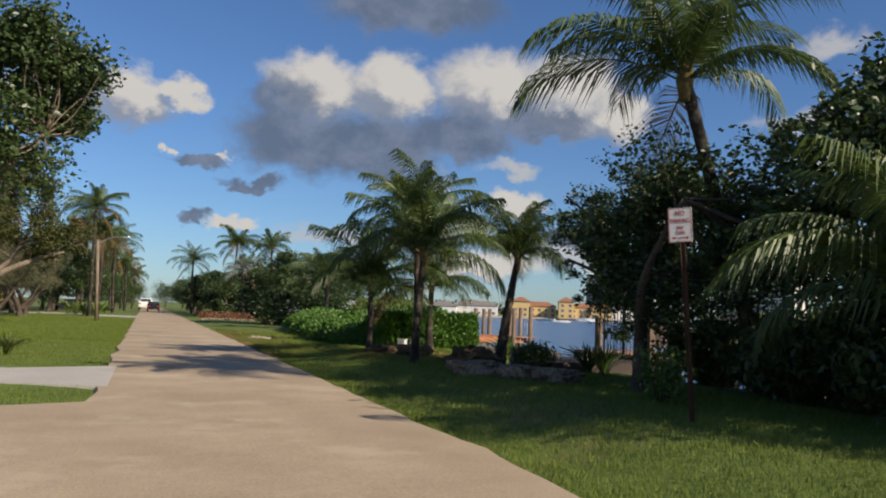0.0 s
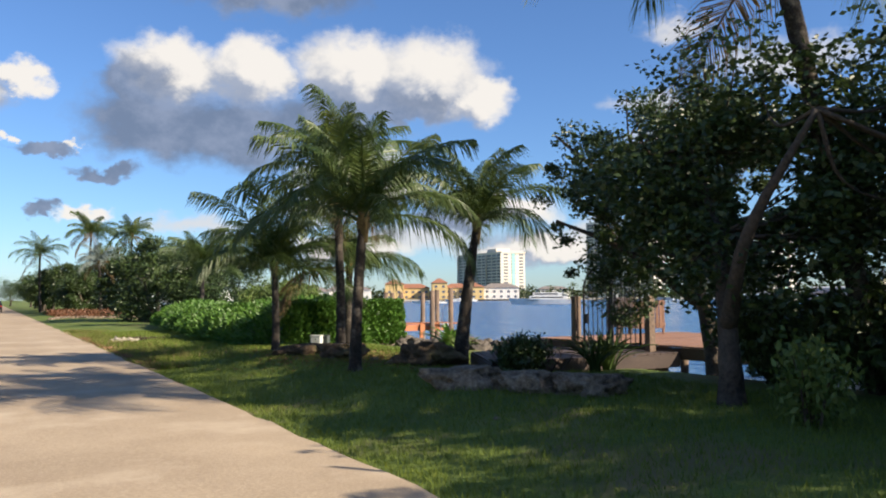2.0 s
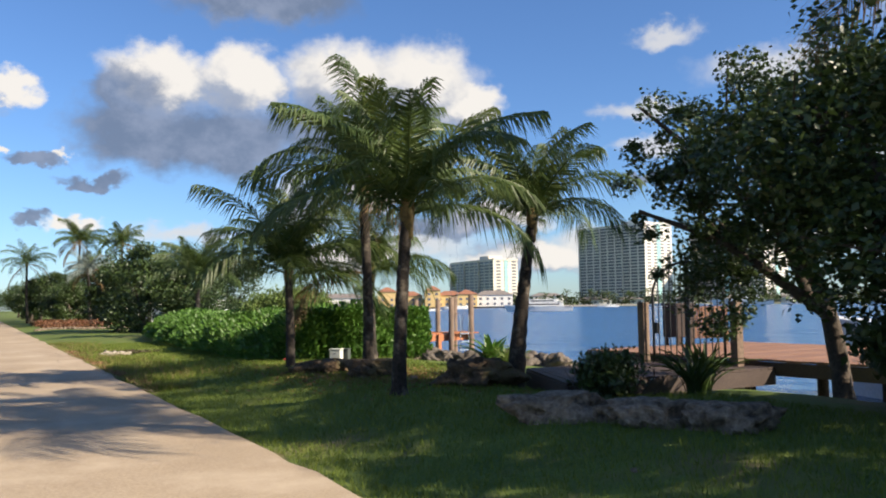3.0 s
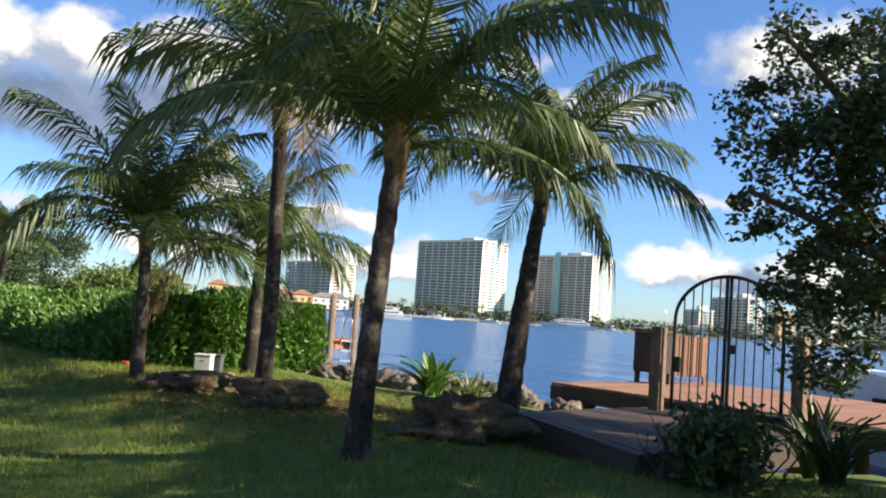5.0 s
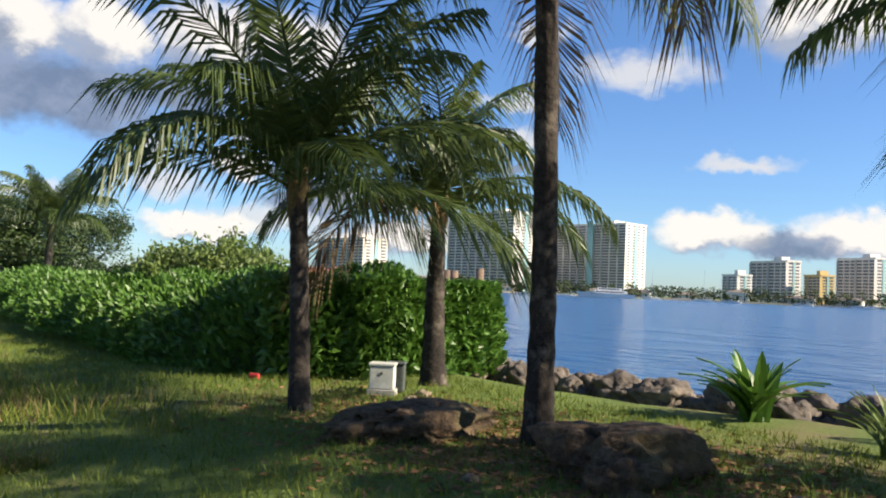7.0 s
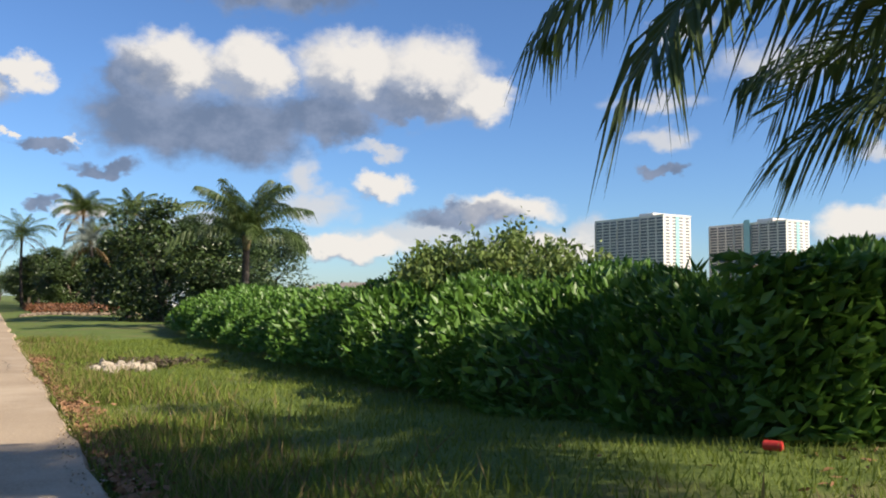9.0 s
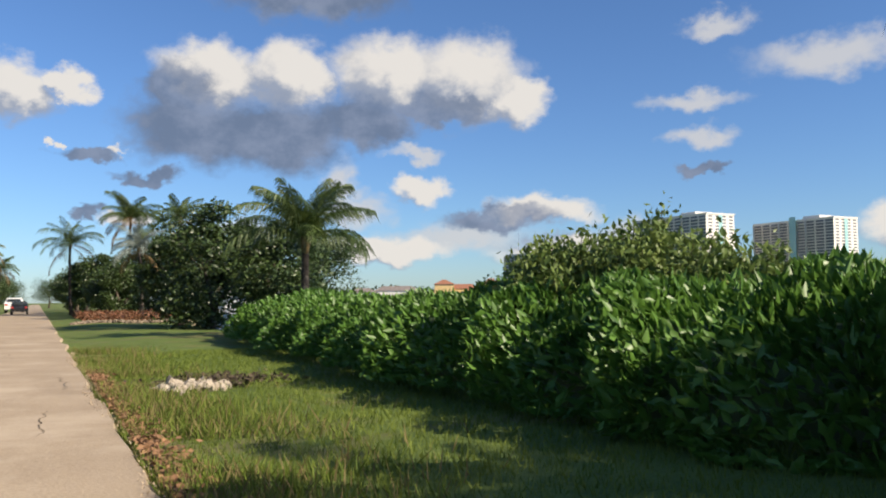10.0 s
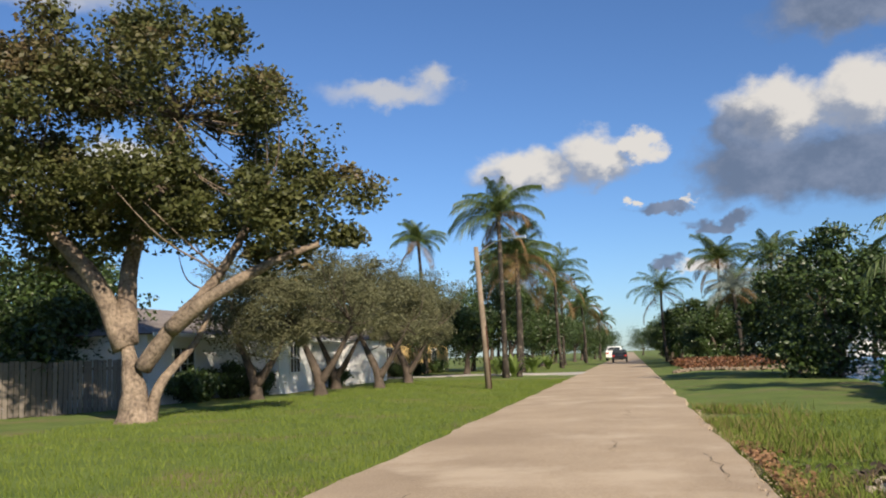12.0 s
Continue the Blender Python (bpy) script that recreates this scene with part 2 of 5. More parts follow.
M_BOX = material("pale_green_box", (0.46, 0.47, 0.42), (0.62, 0.62, 0.56), 3, 30, 0.6, 0.1)
M_BOX_DARK = material("dark_green_box", (0.045, 0.055, 0.05), (0.10, 0.115, 0.105), 3, 30, 0.6, 0.1)
M_CHROME = material("ladder_metal", (0.55, 0.55, 0.56), (0.72, 0.72, 0.72), 5, 40, 0.25, 0.05, metal=0.9)
M_HULL = material("white_hull", (0.62, 0.62, 0.60), (0.82, 0.81, 0.79), 0.8, 20, 0.3, 0.02, spec=0.5)
M_GLASS_DARK = material("tinted_glass", (0.012, 0.016, 0.022), (0.03, 0.036, 0.045), 1, 10, 0.08, 0, spec=0.8)
M_TOWER = material("tower_concrete", (0.60, 0.57, 0.53), (0.74, 0.71, 0.66), 0.05, 0.6, 0.9, 0)
M_TOWER_BAND = material("tower_aqua_paint", (0.24, 0.44, 0.46), (0.34, 0.54, 0.55), 0.05, 0.6, 0.85, 0)
M_BALCONY = material("balcony_concrete", (0.55, 0.50, 0.44), (0.70, 0.65, 0.57), 0.1, 1.0, 0.9, 0)
M_WINDOW_FAR = material("far_window_glass", (0.06, 0.07, 0.095), (0.17, 0.185, 0.22), 0.3, 2, 0.25, 0, per_object=0.5)
M_YELLOW = material("yellow_stucco", (0.55, 0.39, 0.17), (0.66, 0.48, 0.22), 0.8, 25, 0.9, 0.15)
M_ROOF = material("roof_tile", (0.20, 0.09, 0.055), (0.36, 0.17, 0.10), 1.0, 12, 0.85, 0.4)
M_ROOF_GREY = material("grey_shingles", (0.14, 0.12, 0.11), (0.26, 0.23, 0.21), 1.0, 14, 0.9, 0.4)
M_WHITE = material("white_house_paint", (0.64, 0.64, 0.63), (0.80, 0.80, 0.79), 0.8, 25, 0.75, 0.12)
M_FENCE = material("weathered_fence_wood", (0.095, 0.08, 0.066), (0.23, 0.20, 0.165), 2, 25, 0.85, 0.5, per_object=0.5)
M_POLE = material("old_pole_wood", (0.12, 0.095, 0.07), (0.27, 0.215, 0.16), 2, 25, 0.9, 0.5)
M_CAR = material("dark_car_paint", (0.012, 0.013, 0.016), (0.03, 0.032, 0.036), 2, 10, 0.2, 0, spec=0.6)
M_RUBBER = material("tyre_rubber", (0.012, 0.012, 0.012), (0.03, 0.03, 0.03), 6, 40, 0.8, 0.1)
M_LAMP_RED = material("tail_lamp", (0.3, 0.02, 0.015), (0.4, 0.03, 0.02), 6, 40, 0.3, 0)
M_CONCRETE = material("driveway_concrete", (0.34, 0.32, 0.29), (0.48, 0.45, 0.41), 0.8, 30, 0.9, 0.25)
M_SEAWALL = material("seawall_concrete", (0.24, 0.22, 0.19), (0.38, 0.35, 0.30), 0.05, 2, 0.9, 0)
M_FAR_GREEN = material("far_foliage", (0.022, 0.040, 0.016), (0.075, 0.095, 0.038), 0.06, 0.5, 0.8, 0, translucent=0.15, island=0.4)
M_FLOWER = material("red_bedding_plants", (0.07, 0.045, 0.02), (0.22, 0.085, 0.045), 1.5, 8, 0.6, 0, translucent=0.2, island=0.6)
M_BOOT = material("brown_crown_shaft", (0.06, 0.045, 0.022), (0.20, 0.15, 0.06), 3, 20, 0.9, 0.6)


def water_material():
    mt = bpy.data.materials.new("bay_water")
    mt.use_nodes = True
    nt = mt.node_tree
    N, L = nt.nodes, nt.links
    p = N["Principled BSDF"]
    p.inputs["Base Color"].default_value = (0.025, 0.085, 0.20, 1)
    p.inputs["Roughness"].default_value, p.inputs["IOR"].default_value = 0.22, 1.33
    co = N.new("ShaderNodeTexCoord")
    mp = N.new("ShaderNodeMapping")
    mp.inputs["Rotation"].default_value, mp.inputs["Scale"].default_value = (0, 0, 0.5), (1.0, 0.38, 1)
    L.new(co.outputs["Object"], mp.inputs["Vector"])
    prev = None
    for s, st, dist in ((0.30, 0.9, 1.1), (1.5, 1.0, 0.28)):
        n = N.new("ShaderNodeTexNoise")
        n.inputs["Scale"].default_value, n.inputs["Detail"].default_value = s, 5
        L.new(mp.outputs[0], n.inputs["Vector"])
        b = N.new("ShaderNodeBump")
        b.inputs["Strength"].default_value, b.inputs["Distance"].default_value = st, dist
        L.new(n.outputs["Fac"], b.inputs["Height"])
        if prev:
            L.new(prev, b.inputs["Normal"])
        prev = b.outputs[0]
    L.new(prev, p.inputs["Normal"])
    return mt


M_WATER = water_material()

# ---- building blocks ----


def mesh_object(name, verts, faces, mat, parent=None, label="", smooth=False):
    me = bpy.data.meshes.new(name)
    me.from_pydata(verts, [], faces)
    me.materials.append(mat)
    if smooth:
        me.polygons.foreach_set("use_smooth", [True] * len(me.polygons))
    me.update()
    ob = new(name, me)
    if parent:
        ob.parent = parent
    if label:
        tagged(ob, label)
    return ob


def part(name, bm, mat, parent=None, label="", smooth=False):
    """Links a bmesh as one mesh object under a thing or a part."""
    me = bpy.data.meshes.new(name)
    bm.normal_update()
    bm.to_mesh(me)
    bm.free()
    me.materials.append(mat)
    if smooth:
        me.polygons.foreach_set("use_smooth", [True] * len(me.polygons))
    ob = new(name, me)
    if parent:
        ob.parent = parent
    if label:
        tagged(ob, label)
    return ob


def piece(name, mesh, parent, m):
    """One more object on a shared mesh."""
    ob = new(name, mesh)
    ob.parent = parent
    ob.matrix_basis = m
    return ob


def thing(name, label, category, m=None, group="", kind=""):
    ob = tagged(new(name), label, category, group, kind)
    if m:
        ob.matrix_basis = m
    return ob


def box(bm, x0, y0, z0, x1, y1, z1, bevel=0.0):
    made = bmesh.ops.create_cube(bm, size=1.0, matrix=Matrix.Translation(((x0 + x1) / 2, (y0 + y1) / 2, (z0 + z1) / 2)) @ Matrix.Diagonal((x1 - x0, y1 - y0, z1 - z0, 1)))
    if bevel:
        edges = {e for v in made["verts"] for e in v.link_edges}
        bmesh.ops.bevel(bm, geom=list(edges), offset=bevel, segments=2, affect="EDGES", profile=0.6)
    return bm


def boxed(x0, y0, z0, x1, y1, z1, bevel=0.0):
    return box(bmesh.new(), x0, y0, z0, x1, y1, z1, bevel)


def tube(verts, faces, pts, radii, sides=8, bumpy=0.0, rnd=random):
    """Adds a tapered tube along pts to the lists."""
    pts = [Vector(p) for p in pts]
    first = len(verts)
    for i, p in enumerate(pts):
        d = (pts[min(i + 1, len(pts) - 1)] - pts[max(i - 1, 0)]).normalized()
        side = d.cross(Vector((0.0, 1.0, 0.05))).normalized() if abs(d.y) < 0.9 else d.cross(Vector((1.0, 0, 0))).normalized()
        up = side.cross(d)
        for k in range(sides):
            a = 2 * math.pi * k / sides
            r = radii[i] * (1 + bumpy * (rnd.random() - 0.5))
            verts.append(tuple(p + side * (r * math.cos(a)) + up * (r * math.sin(a))))
    for i in range(len(pts) - 1):
        for k in range(sides):
            a, b = first + i * sides + k, first + i * sides + (k + 1) % sides
            faces.append((a, b, b + sides, a + sides))
    faces.append(tuple(range(first + sides - 1, first - 1, -1)))
    faces.append(tuple(range(first + (len(pts) - 1) * sides, first + len(pts) * sides)))


def tube_part(name, pts, radii, mat, parent=None, label="", sides=8, bumpy=0.0):
    v, f = [], []
    tube(v, f, pts, radii, sides, bumpy)
    return mesh_object(name, v, f, mat, parent, label, smooth=True)


def bend(points, steps):
    """A smooth run of points through the given ones."""
    p = [Vector(q) for q in points]
    p = [p[0] * 2 - p[1]] + p + [p[-1] * 2 - p[-2]]
    out = []
    for i in range(1, len(p) - 2):
        for s in range(steps):
            t = s / steps
            a, b, c, d = p[i - 1], p[i], p[i + 1], p[i + 2]
            out.append(0.5 * ((2 * b) + (c - a) * t + (2 * a - 5 * b + 4 * c - d) * t * t + (3 * b - a - 3 * c + d) * t ** 3))
    return out + [p[-2]]


def step(v, lo, hi):
    t = min(1.0, max(0.0, (v - lo) / (hi - lo)))
    return t * t * (3 - 2 * t)


# ---- ground, road, water ----
WATER_Z = -0.75


def shore(y):
    return 12.2 + 0.3 * math.sin(y * 0.31) - 1.2 * step(y, 20.5, 23.5) + max(0.0, y - 75) * 0.22


def far_land(x, y):
    r, a = math.hypot(x, y - 20), math.degrees(math.atan2(x, y - 20))
    return r - (470 + 3.2 * max(0.0, min(a, 75.0) - 20))


def ground_z(x, y):
    lawn = 0.33 * step(x, 2.6, 5.0) * (1 - 0.75 * step(y, 24, 36)) - 0.05
    if x < 0:
        lawn = -0.05 + 0.14 * step(-x, 2.4, 9.0)
    fine = 0.035 * noise.noise((x * 0.55, y * 0.55, 0.3)) + 0.02 * noise.noise((x * 1.7, y * 1.7, 4.0))
    road = step(abs(x - 0.05), 2.05, 2.7)
    z = lawn * 1.0 + fine * road - 0.03 * (1 - road)
    z -= 0.20 * step(x, 6.7, 7.5) * step(y, 15.4, 16.4) * (1 - step(y, 19.2, 20.2))
    s = shore(y)
    if x > s - 2.5:
        z -= 2.3 * step(x, s - 2.5, s + 1.5)
    if x > 100 or y > 250:
        land = far_land(x, y)
        if x > s:
            z = -2.0 + 2.4 * step(land, -30, 10)
    return z


def spread(lo, hi, fine, a, b):
    """Coordinates that are dense between a and b and grow coarser outwards."""
    out, v, d = [], a, fine
    while v > lo:
        d *= 1.16
        v -= d
        out.append(v)
    out = out[::-1]
    v = a
    while v < b:
        out.append(v)
        v += fine
    d = fine
    while v < hi:
        out.append(v)
        d *= 1.16
        v += d
    return out


xs, ys = spread(-2500, 2500, 0.4, -14, 16), spread(-1500, 3200, 0.5, -4, 62)
ground = mesh_object("ground", [(x, y, ground_z(x, y)) for y in ys for x in xs],
                     [(j * len(xs) + i, j * len(xs) + i + 1, (j + 1) * len(xs) + i + 1, (j + 1) * len(xs) + i) for j in range(len(ys) - 1) for i in range(len(xs) - 1)], M_LAWN, smooth=True)
tagged(ground, "mown green lawn sloping from road to rocky shore", "lawn", kind="structure")

wx, wy = spread(-100, 2500, 50, 8, 800), spread(-1500, 2500, 60, 0, 800)
wx = [x for x in wx if x >= 8]
water = mesh_object("water", [(x, y, WATER_Z) for y in wy for x in wx],
                    [(j * len(wx) + i, j * len(wx) + i + 1, (j + 1) * len(wx) + i + 1, (j + 1) * len(wx) + i) for j in range(len(wy) - 1) for i in range(len(wx) - 1)], M_WATER)
tagged(water, "rippled blue bay water behind the shore rocks", "water", kind="structure")


def build_road():
    v, f = [], []
    rows = [-60 + 0.6 * i for i in range(300)] + [120 + 8 * i for i in range(70)]
    for y in rows:
        n = 0.16 * noise.noise((y * 0.35, 1.0, 0)) + 0.09 * noise.noise((y * 1.3, 5.0, 0))
        k = 0.14 * noise.noise((y * 0.4, 9.0, 0)) + 0.06 * noise.noise((y * 1.5, 3.0, 0))
        for x in (-2.36 + k, -2.30 + k, -1.2, 0.05, 1.3, 2.24 + n, 2.30 + n):
            z = 0.012 - 0.010 * abs(x) / 2.3 if abs(x) < 2.2 + min(n, -k) else -0.015
            v.append((x, y, z))
        v[-7] = (v[-7][0], y, -0.09)
        v[-1] = (v[-1][0], y, -0.09)
        v[-6] = (v[-6][0], y, 0.0)
        v[-2] = (v[-2][0], y, 0.0)
    for j in range(len(rows) - 1):
        for i in range(6):
            a = j * 7 + i
            f.append((a, a + 1, a + 8, a + 7))
    ob = mesh_object("road", v, f, M_ROAD)
    return tagged(ob, "narrow worn sandy-grey asphalt lane with ragged edges", "road", kind="structure")


build_road()
for name, y0, y1, mat in (("driveway", 15.4, 18.6, M_CONCRETE), ("driveway", 3.0, 11.2, M_ROAD), ("driveway", 84.0, 88.0, M_CONCRETE)):
    bm = bmesh.new()
    nx = 14
    vs = []
    for i in range(nx + 1):
        x = -2.1 - i * 1.1
        for y in (y0 - 0.9 * (1 - min(1, i / 2)), y1 + 0.9 * (1 - min(1, i / 2))):
            vs.append(bm.verts.new((x, y, max(0.006, ground_z(x, (y0 + y1) / 2) + 0.03))))
    for i in range(nx):
        bm.faces.new((vs[2 * i], vs[2 * i + 1], vs[2 * i + 3], vs[2 * i + 2]))
    bmesh.ops.recalc_face_normals(bm, faces=bm.faces[:])
    made = bmesh.ops.extrude_face_region(bm, geom=bm.faces[:])
    for q in made["geom"]:
        if isinstance(q, bmesh.types.BMVert):
            q.co.z -= 0.10
    bmesh.ops.recalc_face_normals(bm, faces=bm.faces[:])
    tagged(part(name, bm, mat), "pale concrete driveway crossing the lawn" if mat is M_CONCRETE else "worn asphalt side lane beside the lawn", "driveway", kind="structure")

# seawall along the far side of the bay
v, f = [], []
for i in range(61):
    a = radians(12 + i * 1.6)
    r = 470 + 3.2 * max(0.0, min(math.degrees(a), 75.0) - 20) - 12
    for rr, z in ((r, -2.0), (r, 0.35), (r + 1.0, 0.35), (r + 1.0, -2.0)):
        v.append((rr * math.sin(a), 20 + rr * math.cos(a), z))
for i in range(60):
    for k in range(3):
        f.append((i * 4 + k, i * 4 + k + 1, i * 4 + k + 5, i * 4 + k + 4))
tagged(mesh_object("seawall", v, f, M_SEAWALL), "low pale concrete seawall across the bay", "seawall", kind="structure")

# ---- palms ----


def frond_mesh(name, length, e0, e1, mat, leaf=0.62, pairs=46, seed=1, width=0.034, droop=0.75):
    """One feather frond along +x: a tapering midrib that bends from e0 to e1 degrees, with hanging leaflets."""
    rnd = random.Random(seed)
    v, f = [], []
    n = 18
    pts, tan = [Vector((0, 0, 0))], []
    for i in range(n):
        a = radians(e0 + (e1 - e0) * (i / n) ** 1.15)
        tan.append(Vector((math.cos(a), 0, math.sin(a))))
        pts.append(pts[-1] + tan[-1] * (length / n))
    tan.append(tan[-1])
    tube(v, f, pts, [0.028 * (1 - 0.85 * i / n) for i in range(n + 1)], 4)
    for s in range(pairs):
        u = 0.10 + 0.90 * s / (pairs - 1)
        k = min(n - 1, int(u * n))
        p = pts[k].lerp(pts[k + 1], u * n - k)
        t = tan[k]
        up = Vector((-t.z, 0, t.x))
        ln = leaf * (0.35 + 0.65 * math.sin(math.pi * min(1, (0.12 + u * 0.80))) ** 0.8) * (0.55 if u > 0.96 else 1)
        for sg in (-1, 1):
            if rnd.random() < 0.035:
                continue
            sweep = radians(25 + 38 * u + rnd.uniform(-7, 7))
            lift = rnd.uniform(0.05, 0.35) * (1 - u * 0.6)
            d = (Vector((0, sg, 0)) * math.cos(sweep) + t * math.sin(sweep) + up * lift).normalized()
            l = ln * rnd.uniform(0.85, 1.1)
            mid = p + d * (l * 0.5) + Vector((0, 0, -0.10 * l * droop))
            tip = p + d * (l * 0.84) + Vector((0, 0, -0.52 * l * droop * rnd.uniform(0.7, 1.25)))
            w = (t * 0.8 + up * 0.5 * rnd.uniform(-0.6, 1)).normalized() * width * 0.5
            b = len(v)
            v.extend(tuple(q) for q in (p - w * 0.6, p + w * 0.6, mid + w, mid - w, tip))
            f.extend(((b, b + 1, b + 2, b + 3), (b + 3, b + 2, b + 4)))
    me = bpy.data.meshes.new(name)
    me.from_pydata(v, [], f)
    me.materials.append(mat)
    return me


# angle at the base and at the tip of each age of frond
AGES = ((82, 36), (70, 4), (58, -26), (45, -50), (30, -64), (12, -74), (-25, -84))
FRONDS = {}


def fronds(length, age, kind):
    key = (length, age, kind)
    if key not in FRONDS:
        mat = {"green": M_PALM, "young": M_PALM_YOUNG, "dry": M_PALM_DRY, "silver": M_PALM_SILVER}[kind]
        FRONDS[key] = [frond_mesh("frond", length * (0.80 if age == 0 else 1.0), AGES[age][0], AGES[age][1], mat, leaf=0.29 * length, pairs=36 if length > 3.4 else 76, seed=17 * age + s, width=0.0120 * length, droop=1.3) for s in range(2)]
    return FRONDS[key]


def palm(base, heart, length, counts, label, r0=0.17, r1=0.10, seed=0, lean=(0.0, 0.0), young=2, dry=2, group="coconut palms", far=False, silver=False, name="palm_tree"):
    """counts: fronds of each age, from the upright spears to the hanging ones."""
    rnd = random.Random(seed)
    ob = thing(name, label, "palm tree", Matrix.Translation(base), group)
    h = Vector(heart) - Vector(base)
    run = bend([(0, 0, -0.12), h * 0.35 + Vector((lean[0], lean[1], 0)), h * 0.72 + Vector((lean[0] * 0.7, lean[1] * 0.7, 0)), h], 9 if not far else 4)
    n = len(run)
    rad = []
    for i in range(n):
        u = i / (n - 1)
        r = r1 + (r0 - r1) * (1 - u) ** 1.1 + 0.55 * r0 * math.exp(-u * 16)
        rad.append(r * (1.045 if i % 2 else 0.965))
    tube_part("trunk", run, rad, M_TRUNK, ob, sides=12 if not far else 7, bumpy=0.10)
    tube_part("crown_shaft", [h - Vector((0, 0, 0.40)), h, h + Vector((0, 0, 0.28)), h + Vector((0, 0, 0.55))], [r1 * 0.95, r1 * 1.5, r1 * 1.1, 0.02], M_BOOT, ob, "fibrous brown crown shaft", 8, 0.25)
    spin = rnd.uniform(0, 360)
    for age, count in enumerate(counts):
        for i in range(count):
            spin += 137.5
            kind = "silver" if silver else "green"
            if age == 0 and i < young:
                kind = "young"
            if age >= 5 and i < dry:
                kind = "dry"
            m = Matrix.Translation(h + Vector((0, 0, 0.14 - 0.05 * age))) @ Euler((0, radians(rnd.uniform(-9, 9)), radians(spin + rnd.uniform(-14, 14)))).to_matrix().to_4x4() @ Matrix.Diagonal((*[rnd.uniform(0.86, 1.08)] * 3, 1))
            piece("frond", rnd.choice(fronds(length, age, kind)), ob, m @ Euler((radians(rnd.uniform(-25, 25)), 0, 0)).to_matrix().to_4x4())
    return ob


def gz(x, y):
    return ground_z(x, y)


palm((4.82, 17.75, gz(4.82, 17.75)), (4.97, 17.71, 3.0), 2.5, (4, 5, 4, 4, 3, 0, 0), "coconut palm with dark slender leaning trunk on lawn", 0.105, 0.085, 3, (-0.03, -0.02), dry=1)
palm((6.19, 21.9, gz(6.19, 21.9)), (6.08, 21.9, 4.25), 2.6, (4, 5, 5, 4, 3, 2, 0), "tall coconut palm with blotched trunk beside flat rock", 0.108, 0.088, 7, (0.04, 0.0), dry=2)
palm((5.31, 24.06, gz(5.31, 24.06)), (5.41, 24.48, 2.36), 2.65, (4, 5, 5, 4, 3, 1, 0), "young coconut palm with short trunk before the hedge", 0.098, 0.082, 11, (0.03, 0.05), dry=0)
palm((7.75, 25.2, gz(7.75, 25.2)), (7.8, 25.3, 2.42), 2.45, (3, 3, 4, 4, 3, 1, 0), "young yellow-green coconut palm against the hedge end", 0.15, 0.08, 19, (-0.02, 0.0), young=3)
palm((7.55, 18.74, gz(7.55, 18.74) - 0.02), (8.05, 18.82, 3.1), 2.35, (4, 5, 5, 3, 2, 0, 0), "leaning coconut palm with swollen base beside the dock", 0.165, 0.075, 23, (-0.04, -0.02), dry=1)
palm((9.6, 10.8, 0.2), (7.6, 10.7, 6.0), 3.2, (3, 4, 5, 4, 3, 1, 0), "tall coconut palm rising behind the dark trees", 0.15, 0.11, 29)
palm((7.6, 5.6, gz(7.6, 5.6)), (7.5, 5.6, 1.9), 2.8, (3, 4, 5, 5, 3, 0, 0), "low young palm with arching fronds under the trees", 0.14, 0.11, 31, young=3, dry=0)
palm((9.95, 53.4, 0.1), (9.95, 53.3, 3.3), 2.9, (6, 7, 6, 4, 2, 0, 0), "bushy coconut palm at the far end of the hedge", 0.17, 0.12, 37, dry=0)

# palms further along the lane
for k, (x, y, h, ln) in enumerate(((-6.2, 78, 9.6, 3.2), (-5.8, 80.5, 7.6, 2.8), (-15.5, 96, 11.0, 2.6), (-7.0, 92, 8.2, 3.3), (-8.6, 104, 9.0, 3.3), (-5.2, 106, 8.6, 3.6), (-6.2, 122, 8.0, 3.2),
                                   (-12.0, 112, 9.0, 3.2), (-4.6, 136, 7.4, 3.0), (-5.6, 152, 7.0, 3.0), (-4.0, 170, 6.4, 3.0), (4.6, 118, 7.2, 3.6), (9.6, 112, 9.6, 3.4), (13.5, 108, 9.2, 3.0), (8.6, 92, 5.4, 2.4))):
    palm((x, y, 0.05), (x + 0.25 * math.sin(k * 2.1), y, h), ln, (3, 4, 5, 5, 4, 3, 2), "tall coconut palm lining the lane" if k != 14 else "silver-leaved palm beside the planting bed", 0.17, 0.12, 50 + k, (0.12 * math.sin(k), 0), dry=2, group="palms along the lane", far=True, silver=k == 14)

# ---- leafy trees, hedge and shrubs ----


def leaf_cloud(blobs, size, aspect, seed, flat=0.5, shell=0.45):
    """Leaves scattered through ellipsoids (x, y, z, rx, ry, rz, count); each a folded lozenge."""
    rng = np.random.default_rng(seed)
    P = []
    for cx, cy, cz, rx, ry, rz, n in blobs:
        d = rng.normal(size=(n, 3))
        d /= np.linalg.norm(d, axis=1)[:, None]
        r = (shell + (1 - shell) * rng.random(n)) ** 0.6
        lump = 1 + 0.22 * np.sin(d[:, 0] * 7 + cx) * np.sin(d[:, 1] * 6 + cy) + 0.15 * np.sin(d[:, 2] * 9 + cz * 3)
        P.append(np.c_[cx + d[:, 0] * r * lump * rx, cy + d[:, 1] * r * lump * ry, cz + d[:, 2] * r * lump * rz])
    return leaf_lozenges(np.concatenate(P), size, aspect, rng, flat)


